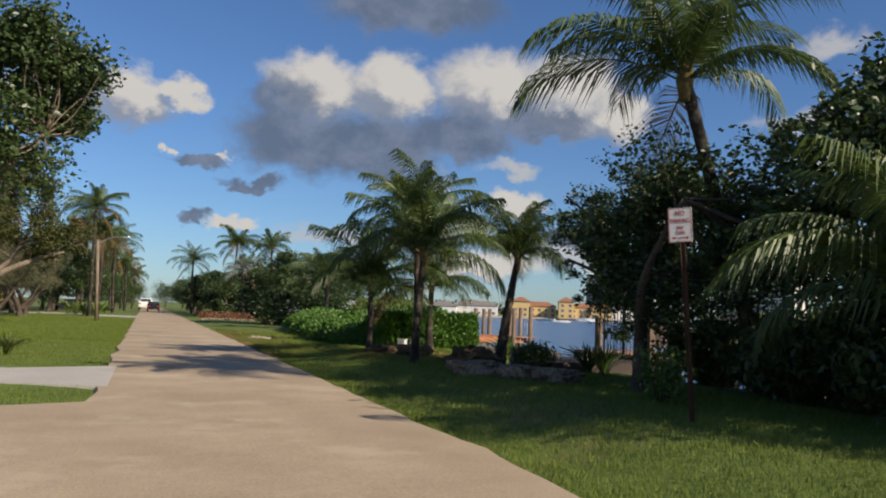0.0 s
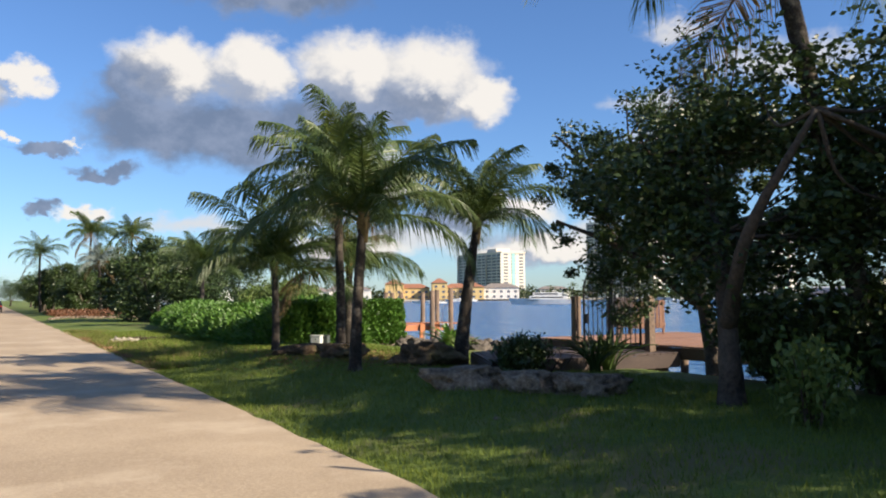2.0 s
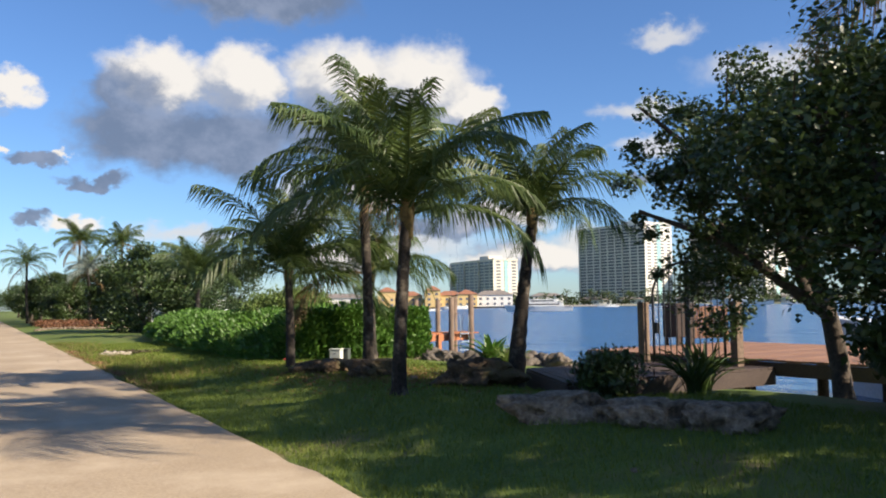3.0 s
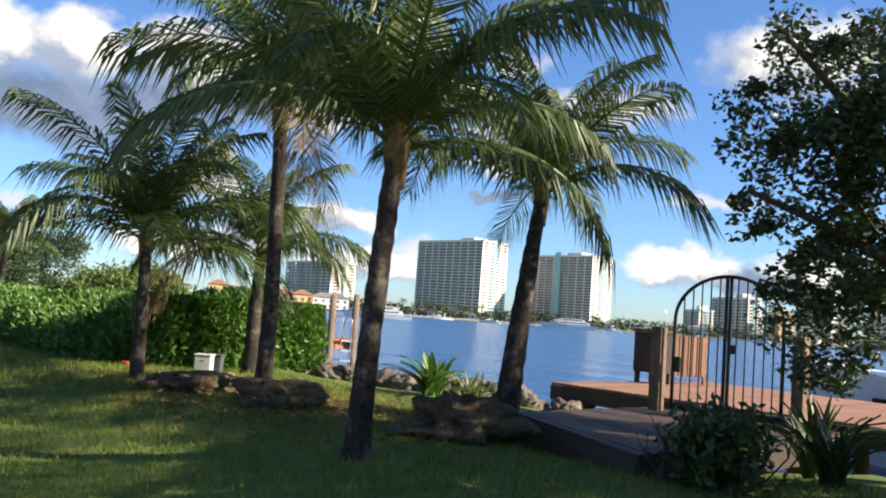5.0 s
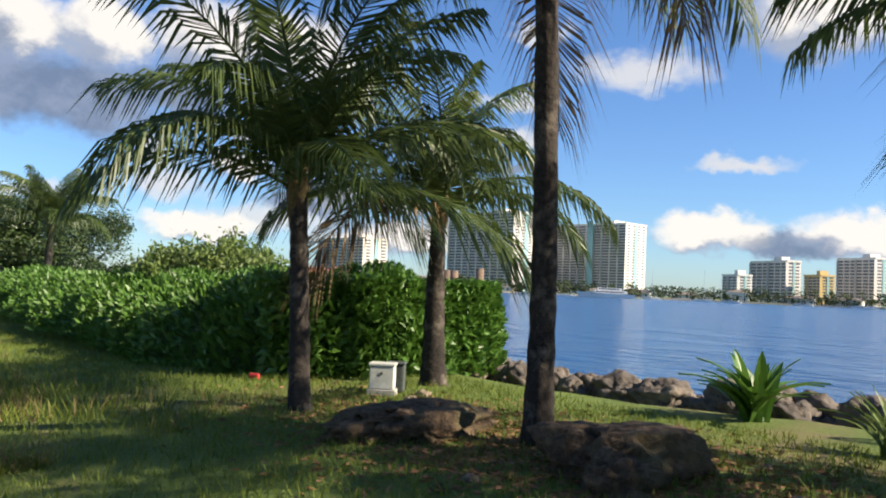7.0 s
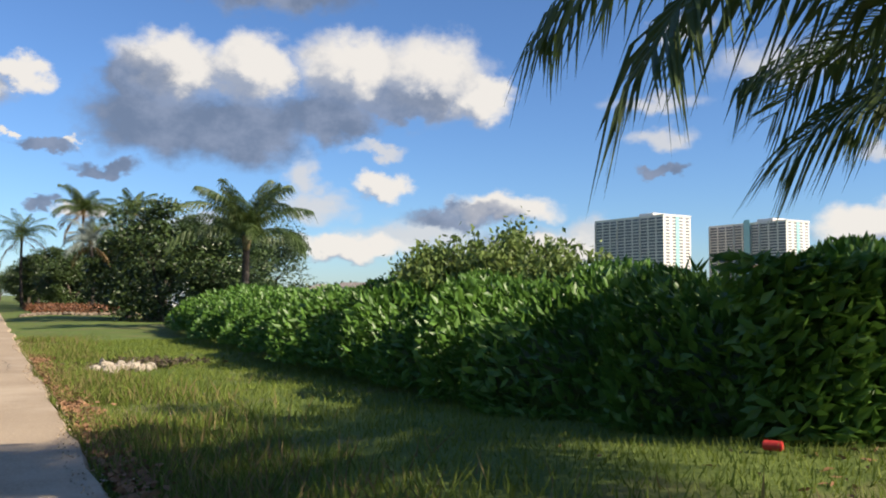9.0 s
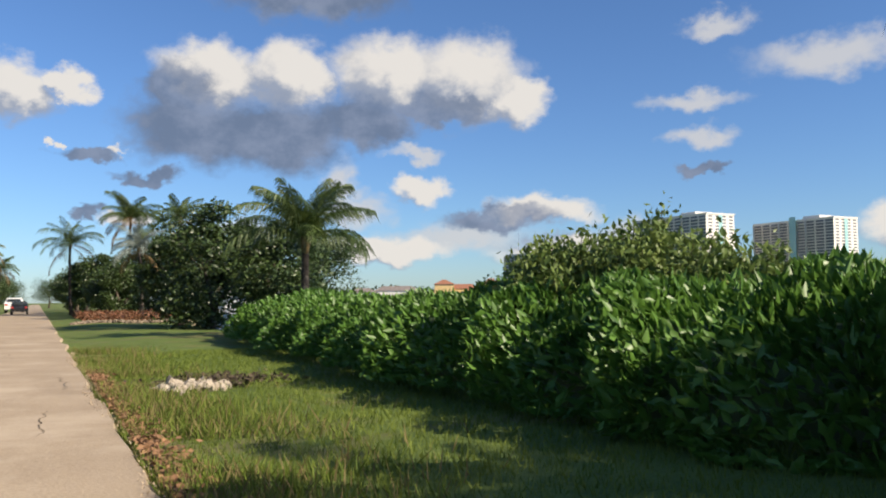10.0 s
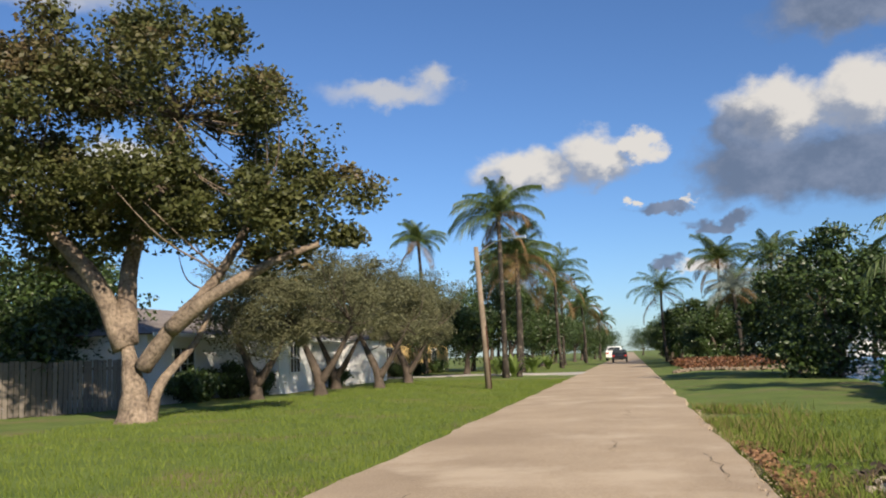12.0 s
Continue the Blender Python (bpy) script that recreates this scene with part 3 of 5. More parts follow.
def leaf_lozenges(P, size, aspect, rng, flat=0.5, outward=None):
    n = len(P)
    a = rng.normal(size=(n, 3))
    if outward is not None:
        a = a * 0.6 + outward
    a[:, 2] *= flat
    a /= np.linalg.norm(a, axis=1)[:, None]
    b = np.cross(a, rng.normal(size=(n, 3)))
    b /= np.linalg.norm(b, axis=1)[:, None]
    c = np.cross(a, b)
    L = (size * rng.uniform(0.65, 1.25, n))[:, None]
    V = np.empty((n, 4, 3))
    V[:, 0], V[:, 2] = P - a * L * 0.5, P + a * L * 0.5
    V[:, 1], V[:, 3] = P + b * L * aspect + c * L * 0.08, P - b * L * aspect + c * L * 0.08
    return V


def leaves_object(name, V, mat, parent=None, label=""):
    n = len(V)
    me = bpy.data.meshes.new(name)
    me.vertices.add(4 * n)
    me.vertices.foreach_set("co", V.reshape(-1))
    me.loops.add(6 * n)
    idx = (np.arange(n)[:, None] * 4 + np.array([0, 1, 2, 0, 2, 3])[None, :]).reshape(-1)
    me.loops.foreach_set("vertex_index", idx)
    me.polygons.add(2 * n)
    me.polygons.foreach_set("loop_start", np.arange(2 * n) * 3)
    me.materials.append(mat)
    me.update(calc_edges=True)
    ob = new(name, me)
    if parent:
        ob.parent = parent
    if label:
        tagged(ob, label)
    return ob


def leafy_tree(base, limbs, blobs, label, mat, bark, size=0.14, aspect=0.28, seed=1, r0=0.2, twigs=60, shell=0.4, name="tree", group=""):
    """limbs: lists of points from the base, each with a starting radius; blobs: the crown's clumps."""
    rnd = random.Random(seed)
    ob = thing(name, label, "tree", group=group)
    v, f = [], []
    for r, pts in limbs:
        run = bend(pts, 6)
        tube(v, f, run, [r * (1 - 0.72 * i / (len(run) - 1)) + (0.5 * r * math.exp(-i * 1.2) if pts[0][2] < 0.5 else 0) for i in range(len(run))], 9, 0.16, rnd)
    ends = [Vector(p) for r, pts in limbs for p in pts[len(pts) // 2:]]
    for k in range(twigs):
        b = blobs[k % len(blobs)]
        e = Vector((b[0] + rnd.uniform(-0.75, 0.75) * b[3], b[1] + rnd.uniform(-0.75, 0.75) * b[4], b[2] + rnd.uniform(-0.6, 0.75) * b[5]))
        s = min(ends, key=lambda q: (q - e).length)
        mid = s.lerp(e, 0.5) + Vector((rnd.uniform(-0.3, 0.3), rnd.uniform(-0.3, 0.3), -0.25))
        run = bend([s, mid, e], 4)
        tube(v, f, run, [0.032 * (1 - 0.8 * i / (len(run) - 1)) for i in range(len(run))], 5, 0.1, rnd)
    mesh_object("trunk", v, f, bark, ob, smooth=True)
    leaves_object("crown", leaf_cloud(blobs, size, aspect, seed, 0.55, shell), mat, ob)
    return ob


def clumps(cx, cy, cz, rx, ry, rz, n, size, count, seed):
    """n clumps spread through a larger ellipsoid."""
    rnd = random.Random(seed)
    out = []
    while len(out) < n:
        d = Vector((rnd.uniform(-1, 1), rnd.uniform(-1, 1), rnd.uniform(-1, 1)))
        if 0.30 < d.length < 1:
            s = size * rnd.uniform(0.45, 1.45)
            out.append((cx + d.x * rx, cy + d.y * ry, cz + d.z * rz, s, s, s * 0.72, count))
    return out


# dark trees between lawn and dock
dark = "dense dark glossy-leaved tree shading the lawn"
leafy_tree((6.9, 11.0, 0.2), [(0.16, [(6.95, 11.0, 0.1), (7.0, 11.1, 1.2), (7.4, 11.6, 2.4), (8.0, 12.6, 3.8)]), (0.11, [(7.0, 11.1, 1.2), (6.6, 10.4, 2.3), (6.8, 9.6, 3.6)]), (0.10, [(7.2, 11.3, 1.8), (8.4, 12.6, 2.6), (9.4, 14.4, 3.2)])],
           clumps(8.6, 11.7, 3.1, 2.3, 2.7, 1.8, 50, 0.72, 820, 5), dark, M_LEAF_DARK, M_BARK_DARK, 0.11, 0.30, 5)
leafy_tree((9.9, 14.2, 0), [(0.15, [(9.9, 14.0, -0.2), (9.8, 14.2, 1.5), (9.6, 14.8, 3.0), (9.4, 15.4, 4.4)]), (0.09, [(9.8, 14.2, 1.4), (9.0, 15.2, 2.4), (8.2, 16.2, 3.0)]), (0.07, [(9.6, 14.7, 2.6), (8.6, 15.4, 3.8), (7.9, 15.8, 4.5)]), (0.10, [(9.8, 14.4, 1.5), (10.4, 15.4, 2.6), (10.4, 16.2, 3.2)])],
           clumps(9.9, 15.0, 3.9, 1.5, 1.9, 1.8, 60, 0.40, 300, 6) + clumps(8.6, 15.7, 3.3, 0.9, 1.0, 1.5, 46, 0.27, 105, 66) + clumps(9.6, 15.9, 2.0, 0.9, 0.7, 1.0, 34, 0.27, 110, 67), dark, M_LEAF_DARK, M_BARK_DARK, 0.085, 0.30, 6, shell=0.3)
leafy_tree((9.5, 7.5, 0.2), [(0.2, [(9.5, 7.5, 0.1), (9.6, 7.6, 1.6), (9.2, 7.9, 3.2), (8.8, 8.4, 5.0)]), (0.12, [(9.6, 7.6, 1.6), (10.4, 7.0, 3.0), (10.8, 6.8, 4.6)])],
           clumps(9.8, 7.6, 3.5, 2.6, 3.1, 2.3, 48, 0.85, 560, 7), dark, M_LEAF_DARK, M_BARK_DARK, 0.14, 0.30, 7)
# this tree and the next stand out of view, added to shade the lane
leafy_tree((10.5, 2.0, 0.2), [(0.2, [(10.5, 2.0, 0.1), (10.4, 2.2, 1.8), (10.2, 2.4, 3.6), (9.8, 2.6, 5.4)])],
           clumps(10.4, 2.2, 3.6, 2.4, 2.8, 2.5, 30, 0.95, 330, 8), dark, M_LEAF_DARK, M_BARK_DARK, 0.15, 0.30, 8)
leafy_tree((13.0, -3.0, 0.2), [(0.22, [(13.0, -3.0, -0.3), (13.0, -3.0, 2.0), (12.8, -2.8, 4.5)])],
           clumps(13.0, -3.0, 3.6, 2.6, 3.0, 2.8, 22, 1.0, 260, 9), "dense dark leafy tree out of view, added for its shade", M_LEAF_DARK, M_BARK_DARK, 0.2, 0.30, 9)

# big spreading tree on the left lawn
big_tree = leafy_tree((-10.1, 45.7, 0.1),
           [(0.42, [(-10.1, 45.7, -0.05), (-10.15, 45.7, 1.0), (-10.45, 45.8, 2.2)]), (0.29, [(-10.45, 45.8, 1.9), (-11.2, 45.6, 3.6), (-12.6, 45.2, 5.2), (-13.8, 45.0, 6.4)]),
            (0.27, [(-10.4, 45.8, 2.0), (-10.6, 46.2, 4.0), (-10.2, 46.8, 6.2), (-9.6, 47.0, 8.0)]), (0.23, [(-9.9, 45.7, 1.4), (-9.0, 45.6, 2.4), (-7.9, 45.8, 3.6), (-7.0, 46.2, 5.4)]),
            (0.22, [(-9.1, 45.6, 2.3), (-7.9, 45.4, 3.0), (-6.4, 45.4, 3.7), (-5.3, 45.6, 4.1)]), (0.22, [(-11.0, 45.7, 3.2), (-12.6, 46.4, 4.0), (-14.4, 47.0, 4.6)]), (0.16, [(-9.8, 45.8, 0.0), (-9.6, 46.0, 1.0), (-9.0, 46.6, 2.0), (-8.6, 46.9, 3.2)])],
           clumps(-10.2, 46.0, 7.3, 4.9, 4.2, 2.9, 104, 0.85, 540, 15) + clumps(-9.8, 46.3, 5.4, 3.8, 2.6, 1.2, 30, 0.65, 360, 19) + clumps(-6.0, 46.0, 5.0, 2.0, 1.6, 1.4, 26, 0.6, 300, 16) + clumps(-14.0, 46.0, 5.8, 2.6, 2.4, 1.8, 26, 0.75, 300, 18),
           "big spreading tree with pale multi-stemmed trunk on lawn", M_LEAF_OLIVE, M_BARK, 0.15, 0.30, 15, 0.5, 110, 0.10)
big_tree.location = (-0.6, 2.0, 0.0)
leafy_tree((-7.6, 24.5, 0.1), [(0.36, [(-7.6, 24.5, 0), (-7.5, 24.4, 1.6), (-7.2, 24.2, 3.4), (-6.6, 24.0, 5.6)]), (0.22, [(-7.5, 24.4, 1.8), (-8.6, 24.0, 3.4), (-9.4, 23.6, 5.4)]), (0.2, [(-7.3, 24.3, 2.8), (-5.8, 23.4, 4.6), (-4.4, 22.8, 6.0)])],
           clumps(-6.4, 23.6, 7.4, 3.3, 3.2, 3.0, 52, 0.95, 700, 21), "tall leafy tree overhanging the lane", M_LEAF_DARK, M_BARK, 0.17, 0.30, 21, 0.4, 70, 0.2)
# smaller feathery trees before the houses
for k, (x, y, h, r) in enumerate(((-10.9, 60.5, 4.0, 3.3), (-10.6, 72.5, 4.1, 3.3), (-12.7, 58.6, 3.5, 2.4), (-13.0, 68.0, 4.4, 3.2), (-10.2, 66.0, 4.0, 2.8), (-12.6, 80.0, 4.2, 3.4))):
    leafy_tree((x, y, 0.1), [(0.26, [(x, y, 0), (x - 0.1, y, 0.8), (x - 0.6, y + 0.2, 1.8), (x - 1.2, y + 0.3, 3.0)]), (0.18, [(x, y, 0.6), (x + 0.7, y, 1.6), (x + 1.3, y + 0.2, 2.8)])],
               clumps(x, y, h, r, r, 1.8, 54, 0.75, 520, 40 + k), "low feathery grey-green tree before the house", M_LEAF_GREY, M_BARK_DARK, 0.13, 0.16, 40 + k, 0.3, 40, 0.2)
# dark masses of trees along the lane
for k, (x, y, h, rx, rz, mt) in enumerate(((-22, 58, 4.0, 4.5, 3.2, 0), (-28, 66, 4.6, 5, 4, 0), (-16, 94, 5.0, 4.5, 4.2, 0), (-8.8, 98, 4.6, 3.4, 4.0, 0), (-12, 108, 5.6, 4.5, 4.6, 0), (-8, 116, 5.0, 3.4, 4.2, 0), (-8.5, 132, 5.2, 4.0, 4.4, 0), (-7, 150, 5, 3.6, 4.2, 0), (-10.5, 88, 3.6, 2.6, 3.2, 0),
                                           (7.6, 100, 2.4, 2.6, 3.0, 0), (10.5, 106, 3.0, 3.0, 3.6, 0), (6.6, 132, 2.8, 3.0, 3.4, 0), (-5.6, 186, 3.4, 3.2, 3.8, 0), (8.8, 65.0, 2.7, 3.0, 4.4, 0), (11.0, 62.0, 2.4, 2.6, 3.6, 0), (8.2, 70.0, 2.6, 2.4, 3.2, 0), (-19, 57, 3.2, 3.0, 3.4, 0), (-17.5, 52.5, 1.6, 1.5, 1.6, 0), (-25, 50, 4, 4, 4, 0), (-18, 84, 4, 3.5, 3.5, 0), (-12.5, 101, 3.5, 3, 3.4, 0), (-10, 124, 4, 3.5, 4, 0), (-9, 142, 4, 3.5, 4, 0), (-7, 168, 4, 3.5, 4, 0), (-6, 215, 4, 4, 4, 0), (5.5, 130, 2.8, 2.4, 3, 0), (7, 138, 3.4, 3, 3.4, 0), (6, 165, 3.4, 3, 3.4, 0), (7, 210, 4, 4, 4, 0), (4, 260, 4, 5, 4, 0), (-5, 260, 4, 5, 4, 0), (20, 85, 4, 4, 4, 0), (22, 110, 5, 5, 5, 0), (24, 140, 5, 5, 5, 0), (11.0, 104, 4.6, 3.4, 3.8, 0), (7.4, 110, 3.6, 2.6, 3.2, 0), (15, 98, 5.0, 4.4, 4.2, 0), (6.0, 120, 3.4, 2.4, 3.2, 0), (-34, 40, 5, 6, 4, 0), (-30, 20, 5, 6, 4, 0), (-24, 4, 5, 5, 4, 0), (-28, -14, 5, 6, 4, 0), (-14, -22, 5, 5, 4, 0), (6, 150, 3.5, 3, 3, 0), (8, 180, 4, 4, 3, 0), (-8, 190, 4, 4, 3, 0))):
    leafy_tree((x, y, 0), [(0.25, [(x, y, -0.1), (x + 0.1, y, h * 0.4), (x - 0.2, y + 0.2, h)]), (0.15, [(x, y, h * 0.3), (x + rx * 0.4, y, h * 0.8)])],
               clumps(x, y, h, rx * 0.8, rx * 0.8, rz * 0.72, 30, rx * 0.36, 420, 70 + k), "dark rounded leafy tree beside the lane", M_LEAF_BUSH if mt else M_LEAF_DARK, M_BARK_DARK, 0.2, 0.3, 70 + k, 0.2, 20, 0.3, group="trees along the lane")


def hedge():
    """Broad-leaved hedge: stems inside, glossy leaves over a lumpy rounded body."""
    rng = np.random.default_rng(4)
    ob = thing("hedge", "broad green glossy-leaved hedge along the shore lawn", "hedge")
    n = 62000
    # run along the hedge (y) and round its section
    y = 26.0 + 30.0 * rng.random(n) ** 1.25
    a = rng.uniform(-0.15, math.pi + 0.15, n)
    centre = 8.15 + 0.25 * np.sin(y * 0.35) + 1.6 * np.clip((y - 40) / 14, 0, 1)
    half = 1.85 + 0.15 * np.sin(y * 0.9) + 0.10 * np.sin(y * 2.3 + 1)
    top = 1.34 - 0.24 * np.clip((y - 28) / 9, 0, 1) + 0.07 * np.sin(y * 0.55 + 1.0) + 0.05 * np.sin(y * 1.9)
    end = np.clip((y - 25.9) / 1.3, 0, 1) ** 0.5
    lump = 1 + 0.09 * np.sin(a * 5 + y * 2.1) + 0.07 * np.sin(y * 4.7 + a * 3)
    depth = 1 - 0.22 * rng.random(n) ** 2
    ca, sa = np.cos(a), np.sin(a)
    ex = np.sign(ca) * np.abs(ca) ** 0.85 * half * end * lump * depth
    ez = np.abs(sa) ** 0.72 * np.sign(sa) * top * (0.35 + 0.65 * end) * lump * depth
    ex *= 1 + 0.16 * (1 - np.abs(sa))
    P = np.c_[centre + ex, y, 0.22 + np.maximum(ez, 0.02)]
    o = np.c_[ca, np.zeros(n) - 0.6 * (1 - end), np.abs(sa) + 0.35]
    leaves_object("foliage", leaf_lozenges(P, 0.17, 0.20, rng, 1.0, o), M_LEAF_HEDGE, ob)
    # face of the near end
    m = 9000
    P = np.c_[8.2 + rng.uniform(-1.95, 1.95, m), 26.0 + 0.45 * rng.random(m), 0.25 + 1.30 * rng.random(m) ** 0.8]
    P[:, 1] += 0.5 * ((P[:, 0] - 8.2) / 1.95) ** 4 + 0.35 * (P[:, 2] / 1.8) ** 3
    leaves_object("end_foliage", leaf_lozenges(P, 0.17, 0.20, rng, 1.0, np.tile([0, -1.0, 0.5], (m, 1))), M_LEAF_HEDGE, ob)
    rnd = random.Random(2)
    for k in range(70):
        yy = 26.6 + k * 0.42
        xx = 8.15 + 0.25 * math.sin(yy * 0.35) + 1.6 * min(1.0, max(0.0, (yy - 40) / 14)) + rnd.uniform(-0.9, 0.9)
        tube_part("stem", [(xx, yy, 0), (xx + rnd.uniform(-0.2, 0.2), yy, 0.6), (xx + rnd.uniform(-0.3, 0.3), yy + rnd.uniform(-0.3, 0.3), 0.95)], [0.035, 0.025, 0.01], M_BARK_DARK, ob, sides=5)
    # dark sheet that stands for the hedge's inner shade and closes the view through
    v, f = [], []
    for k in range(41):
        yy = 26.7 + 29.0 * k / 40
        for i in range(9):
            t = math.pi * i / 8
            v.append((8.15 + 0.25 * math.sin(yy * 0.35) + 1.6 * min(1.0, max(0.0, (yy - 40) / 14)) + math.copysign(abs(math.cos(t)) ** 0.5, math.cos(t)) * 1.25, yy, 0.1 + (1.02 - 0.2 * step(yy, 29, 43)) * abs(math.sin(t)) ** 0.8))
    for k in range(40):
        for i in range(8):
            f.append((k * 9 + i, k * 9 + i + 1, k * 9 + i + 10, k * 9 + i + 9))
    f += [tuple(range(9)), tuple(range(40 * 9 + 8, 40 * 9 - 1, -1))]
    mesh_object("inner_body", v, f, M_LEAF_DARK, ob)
    # sprigs standing proud of the top, each a leaf of its own
    me = bpy.data.meshes.new("leaf")
    me.from_pydata([(0, 0, 0), (0.025, 0.03, 0.06), (0.0, 0.02, 0.19), (-0.025, 0.03, 0.06)], [], [(0, 1, 2), (0, 2, 3)])
    me.materials.append(M_LEAF_HEDGE)
    for k in range(260):
        yy = 26.4 + 9.0 * rnd.random()
        xx = 7.0 + 1.9 * rnd.random()
        piece("leaf", me, ob, pose(xx, yy, 1.52 - 0.24 * min(1.0, max(0.0, (yy - 28) / 9)) + 0.07 * math.sin(yy * 0.55 + 1) + rnd.uniform(-0.10, 0.06), rnd.uniform(-50, 40), rnd.uniform(-40, 40), rnd.uniform(0, 360)))
    return ob


hedge()


def sprig_shrub(x, y, h, r, stems, label, mat, seed, size=0.13, name="shrub", z=None):
    """Upright stems set with leaves."""
    rnd, rng = random.Random(seed), np.random.default_rng(seed)
    ob = thing(name, label, "shrub")
    v, f, P = [], [], []
    z0 = gz(x, y) - 0.05 if z is None else z
    for k in range(stems):
        a, q = rnd.uniform(0, 6.28), r * rnd.random() ** 0.5
        b = Vector((x + 0.3 * q * math.cos(a), y + 0.3 * q * math.sin(a), z0))
        e = Vector((x + q * math.cos(a), y + q * math.sin(a), z0 + h * rnd.uniform(0.62, 1.0) * (1 - 0.25 * q / r)))
        run = bend([b, b.lerp(e, 0.5) + Vector((0, 0, 0.15 * h)), e], 5)
        tube(v, f, run, [0.018 * (1 - 0.7 * i / (len(run) - 1)) for i in range(len(run))], 4)
        for p in run[2:]:
            P += [(p.x + rnd.gauss(0, 0.10), p.y + rnd.gauss(0, 0.10), p.z + rnd.gauss(0, 0.10)) for _ in range(16)]
    mesh_object("stem", v, f, M_BARK_DARK, ob)
    P = np.array(P)
    leaves_object("foliage", leaf_lozenges(P, size, 0.24, rng, 1.0, np.tile([0, 0, 0.6], (len(P), 1))), mat, ob)
    return ob


for k, (x, y, h, r, n) in enumerate(((7.9, 34.2, 2.55, 0.9, 100), (8.7, 33.4, 2.75, 1.0, 120), (8.5, 35.6, 2.5, 0.9, 80), (9.3, 34.6, 2.9, 1.1, 110), (8.9, 32.2, 2.4, 0.8, 70))):
    sprig_shrub(x, y, h, r, n, "tall loose shrub with upright shoots behind the hedge", M_LEAF_BUSH, 90 + k, 0.12, z=-0.25)
for k, (x, y, h, r, n) in enumerate(((-14.6, 57.4, 1.3, 1.0, 60), (-14.7, 60.4, 1.5, 1.0, 60), (-14.2, 61.8, 1.1, 0.8, 40), (-14.4, 71.2, 1.0, 0.9, 40), (-15.2, 87.0, 1.1, 1.0, 40), (-15.2, 91.0, 1.0, 1.0, 40), (-15.2, 99.0, 1.2, 1.0, 40))):
    sprig_shrub(x, y, h, r, n, "rounded dark shrub against the house wall", M_LEAF_DARK, 140 + k, 0.16)
# the back row is added as dark filling for the shade under the trees
for k, (x, y, h, r, n) in enumerate(((8.2, 6.2, 1.3, 1.1, 60), (7.6, 4.2, 1.3, 1.1, 60), (8.8, 9.2, 1.4, 1.1, 60), (9.4, 8.0, 1.7, 1.2, 70), (9.6, 10.6, 1.6, 1.2, 70), (9.8, 12.4, 1.5, 1.1, 60), (9.4, 6.4, 1.8, 1.2, 70), (9.2, 4.6, 1.8, 1.3, 70), (10.2, 9.4, 2.0, 1.2, 70), (9.0, 2.6, 1.8, 1.3, 70))):
    sprig_shrub(x, y, h, r, n, "low glossy shrub in the shade of the trees", M_LEAF_DARK, 110 + k, 0.16)
sprig_shrub(7.1, 15.7, 0.7, 0.45, 26, "dark low shrub beside the timber deck", M_LEAF_DARK, 121, 0.10)
sprig_shrub(6.3, 9.4, 0.95, 0.45, 9, "thin sapling with sparse leaves on the lawn", M_LEAF_BUSH, 120, 0.10, "sapling")


def strap_plant(x, y, h, n, label, seed, mat=M_LEAF_BUSH, z=None, width=0.07):
    """A rosette of long arching strap leaves, each a part."""
    rnd = random.Random(seed)
    z = gz(x, y) - 0.02 if z is None else z
    ob = thing("strap_leaved_plant", label, "plant", Matrix.Translation((x, y, z)))
    meshes = []
    for s in range(4):
        v, f = [], []
        out = (0.28, 0.5, 0.75, 1.0)[s]
        for i in range(7):
            u = i / 6
            w = width * (0.6 + 0.9 * u) * (1 - u ** 3) + 0.003
            px, pz = out * u ** 1.5, (u - 0.42 * out * u ** 2.6) * 1.0
            v += [(px, -w / 2, pz + 0.02), (px, 0, pz), (px, w / 2, pz + 0.02)]
        for i in range(6):
            for k in range(2):
                a = i * 3 + k
                f.append((a, a + 1, a + 4, a + 3))
        me = bpy.data.meshes.new("leaf")
        me.from_pydata(v, [], f)
        me.materials.append(mat)
        meshes.append(me)
    for k in range(n):
        q = h * rnd.uniform(0.7, 1.1)
        piece("leaf", meshes[k % 4], ob, Matrix.Translation((rnd.uniform(-0.08, 0.08), rnd.uniform(-0.08, 0.08), 0)) @ Euler((0, 0, rnd.uniform(0, 6.28))).to_matrix().to_4x4() @ Matrix.Diagonal((q, h, q, 1)))
    return ob


strap_plant(8.95, 21.7, 0.78, 38, "broad strap-leaved green plant on the shore edge", 1, M_LEAF_HEDGE, width=0.16)
strap_plant(8.4, 20.2, 0.60, 34, "spiky strap-leaved plant beside the leaning palm", 2, M_LEAF_BUSH)
strap_plant(9.2, 21.9, 0.55, 26, "broad strap-leaved green plant on the shore edge", 5, M_LEAF_HEDGE, width=0.14)
strap_plant(9.1, 15.85, 0.9, 46, "dark arching strap-leaved plant beside the deck ramp", 3, M_LEAF_DARK)
strap_plant(8.3, 15.3, 0.8, 40, "dark arching strap-leaved plant under the tree", 4, M_LEAF_DARK)
strap_plant(-4.9, 22.6, 0.75, 40, "spiky yellow-green agave beside the driveway", 6, M_PALM_YOUNG)
strap_plant(-5.3, 23.4, 0.6, 30, "spiky yellow-green agave beside the driveway", 7, M_PALM_YOUNG)
for k in range(9):
    strap_plant(-6.0 - 0.9 * (k % 4), 80 + 2.6 * k, 1.5, 26, "leafy green border plant beside the lane", 200 + k, M_LEAF_BUSH, 0.02, 0.2)


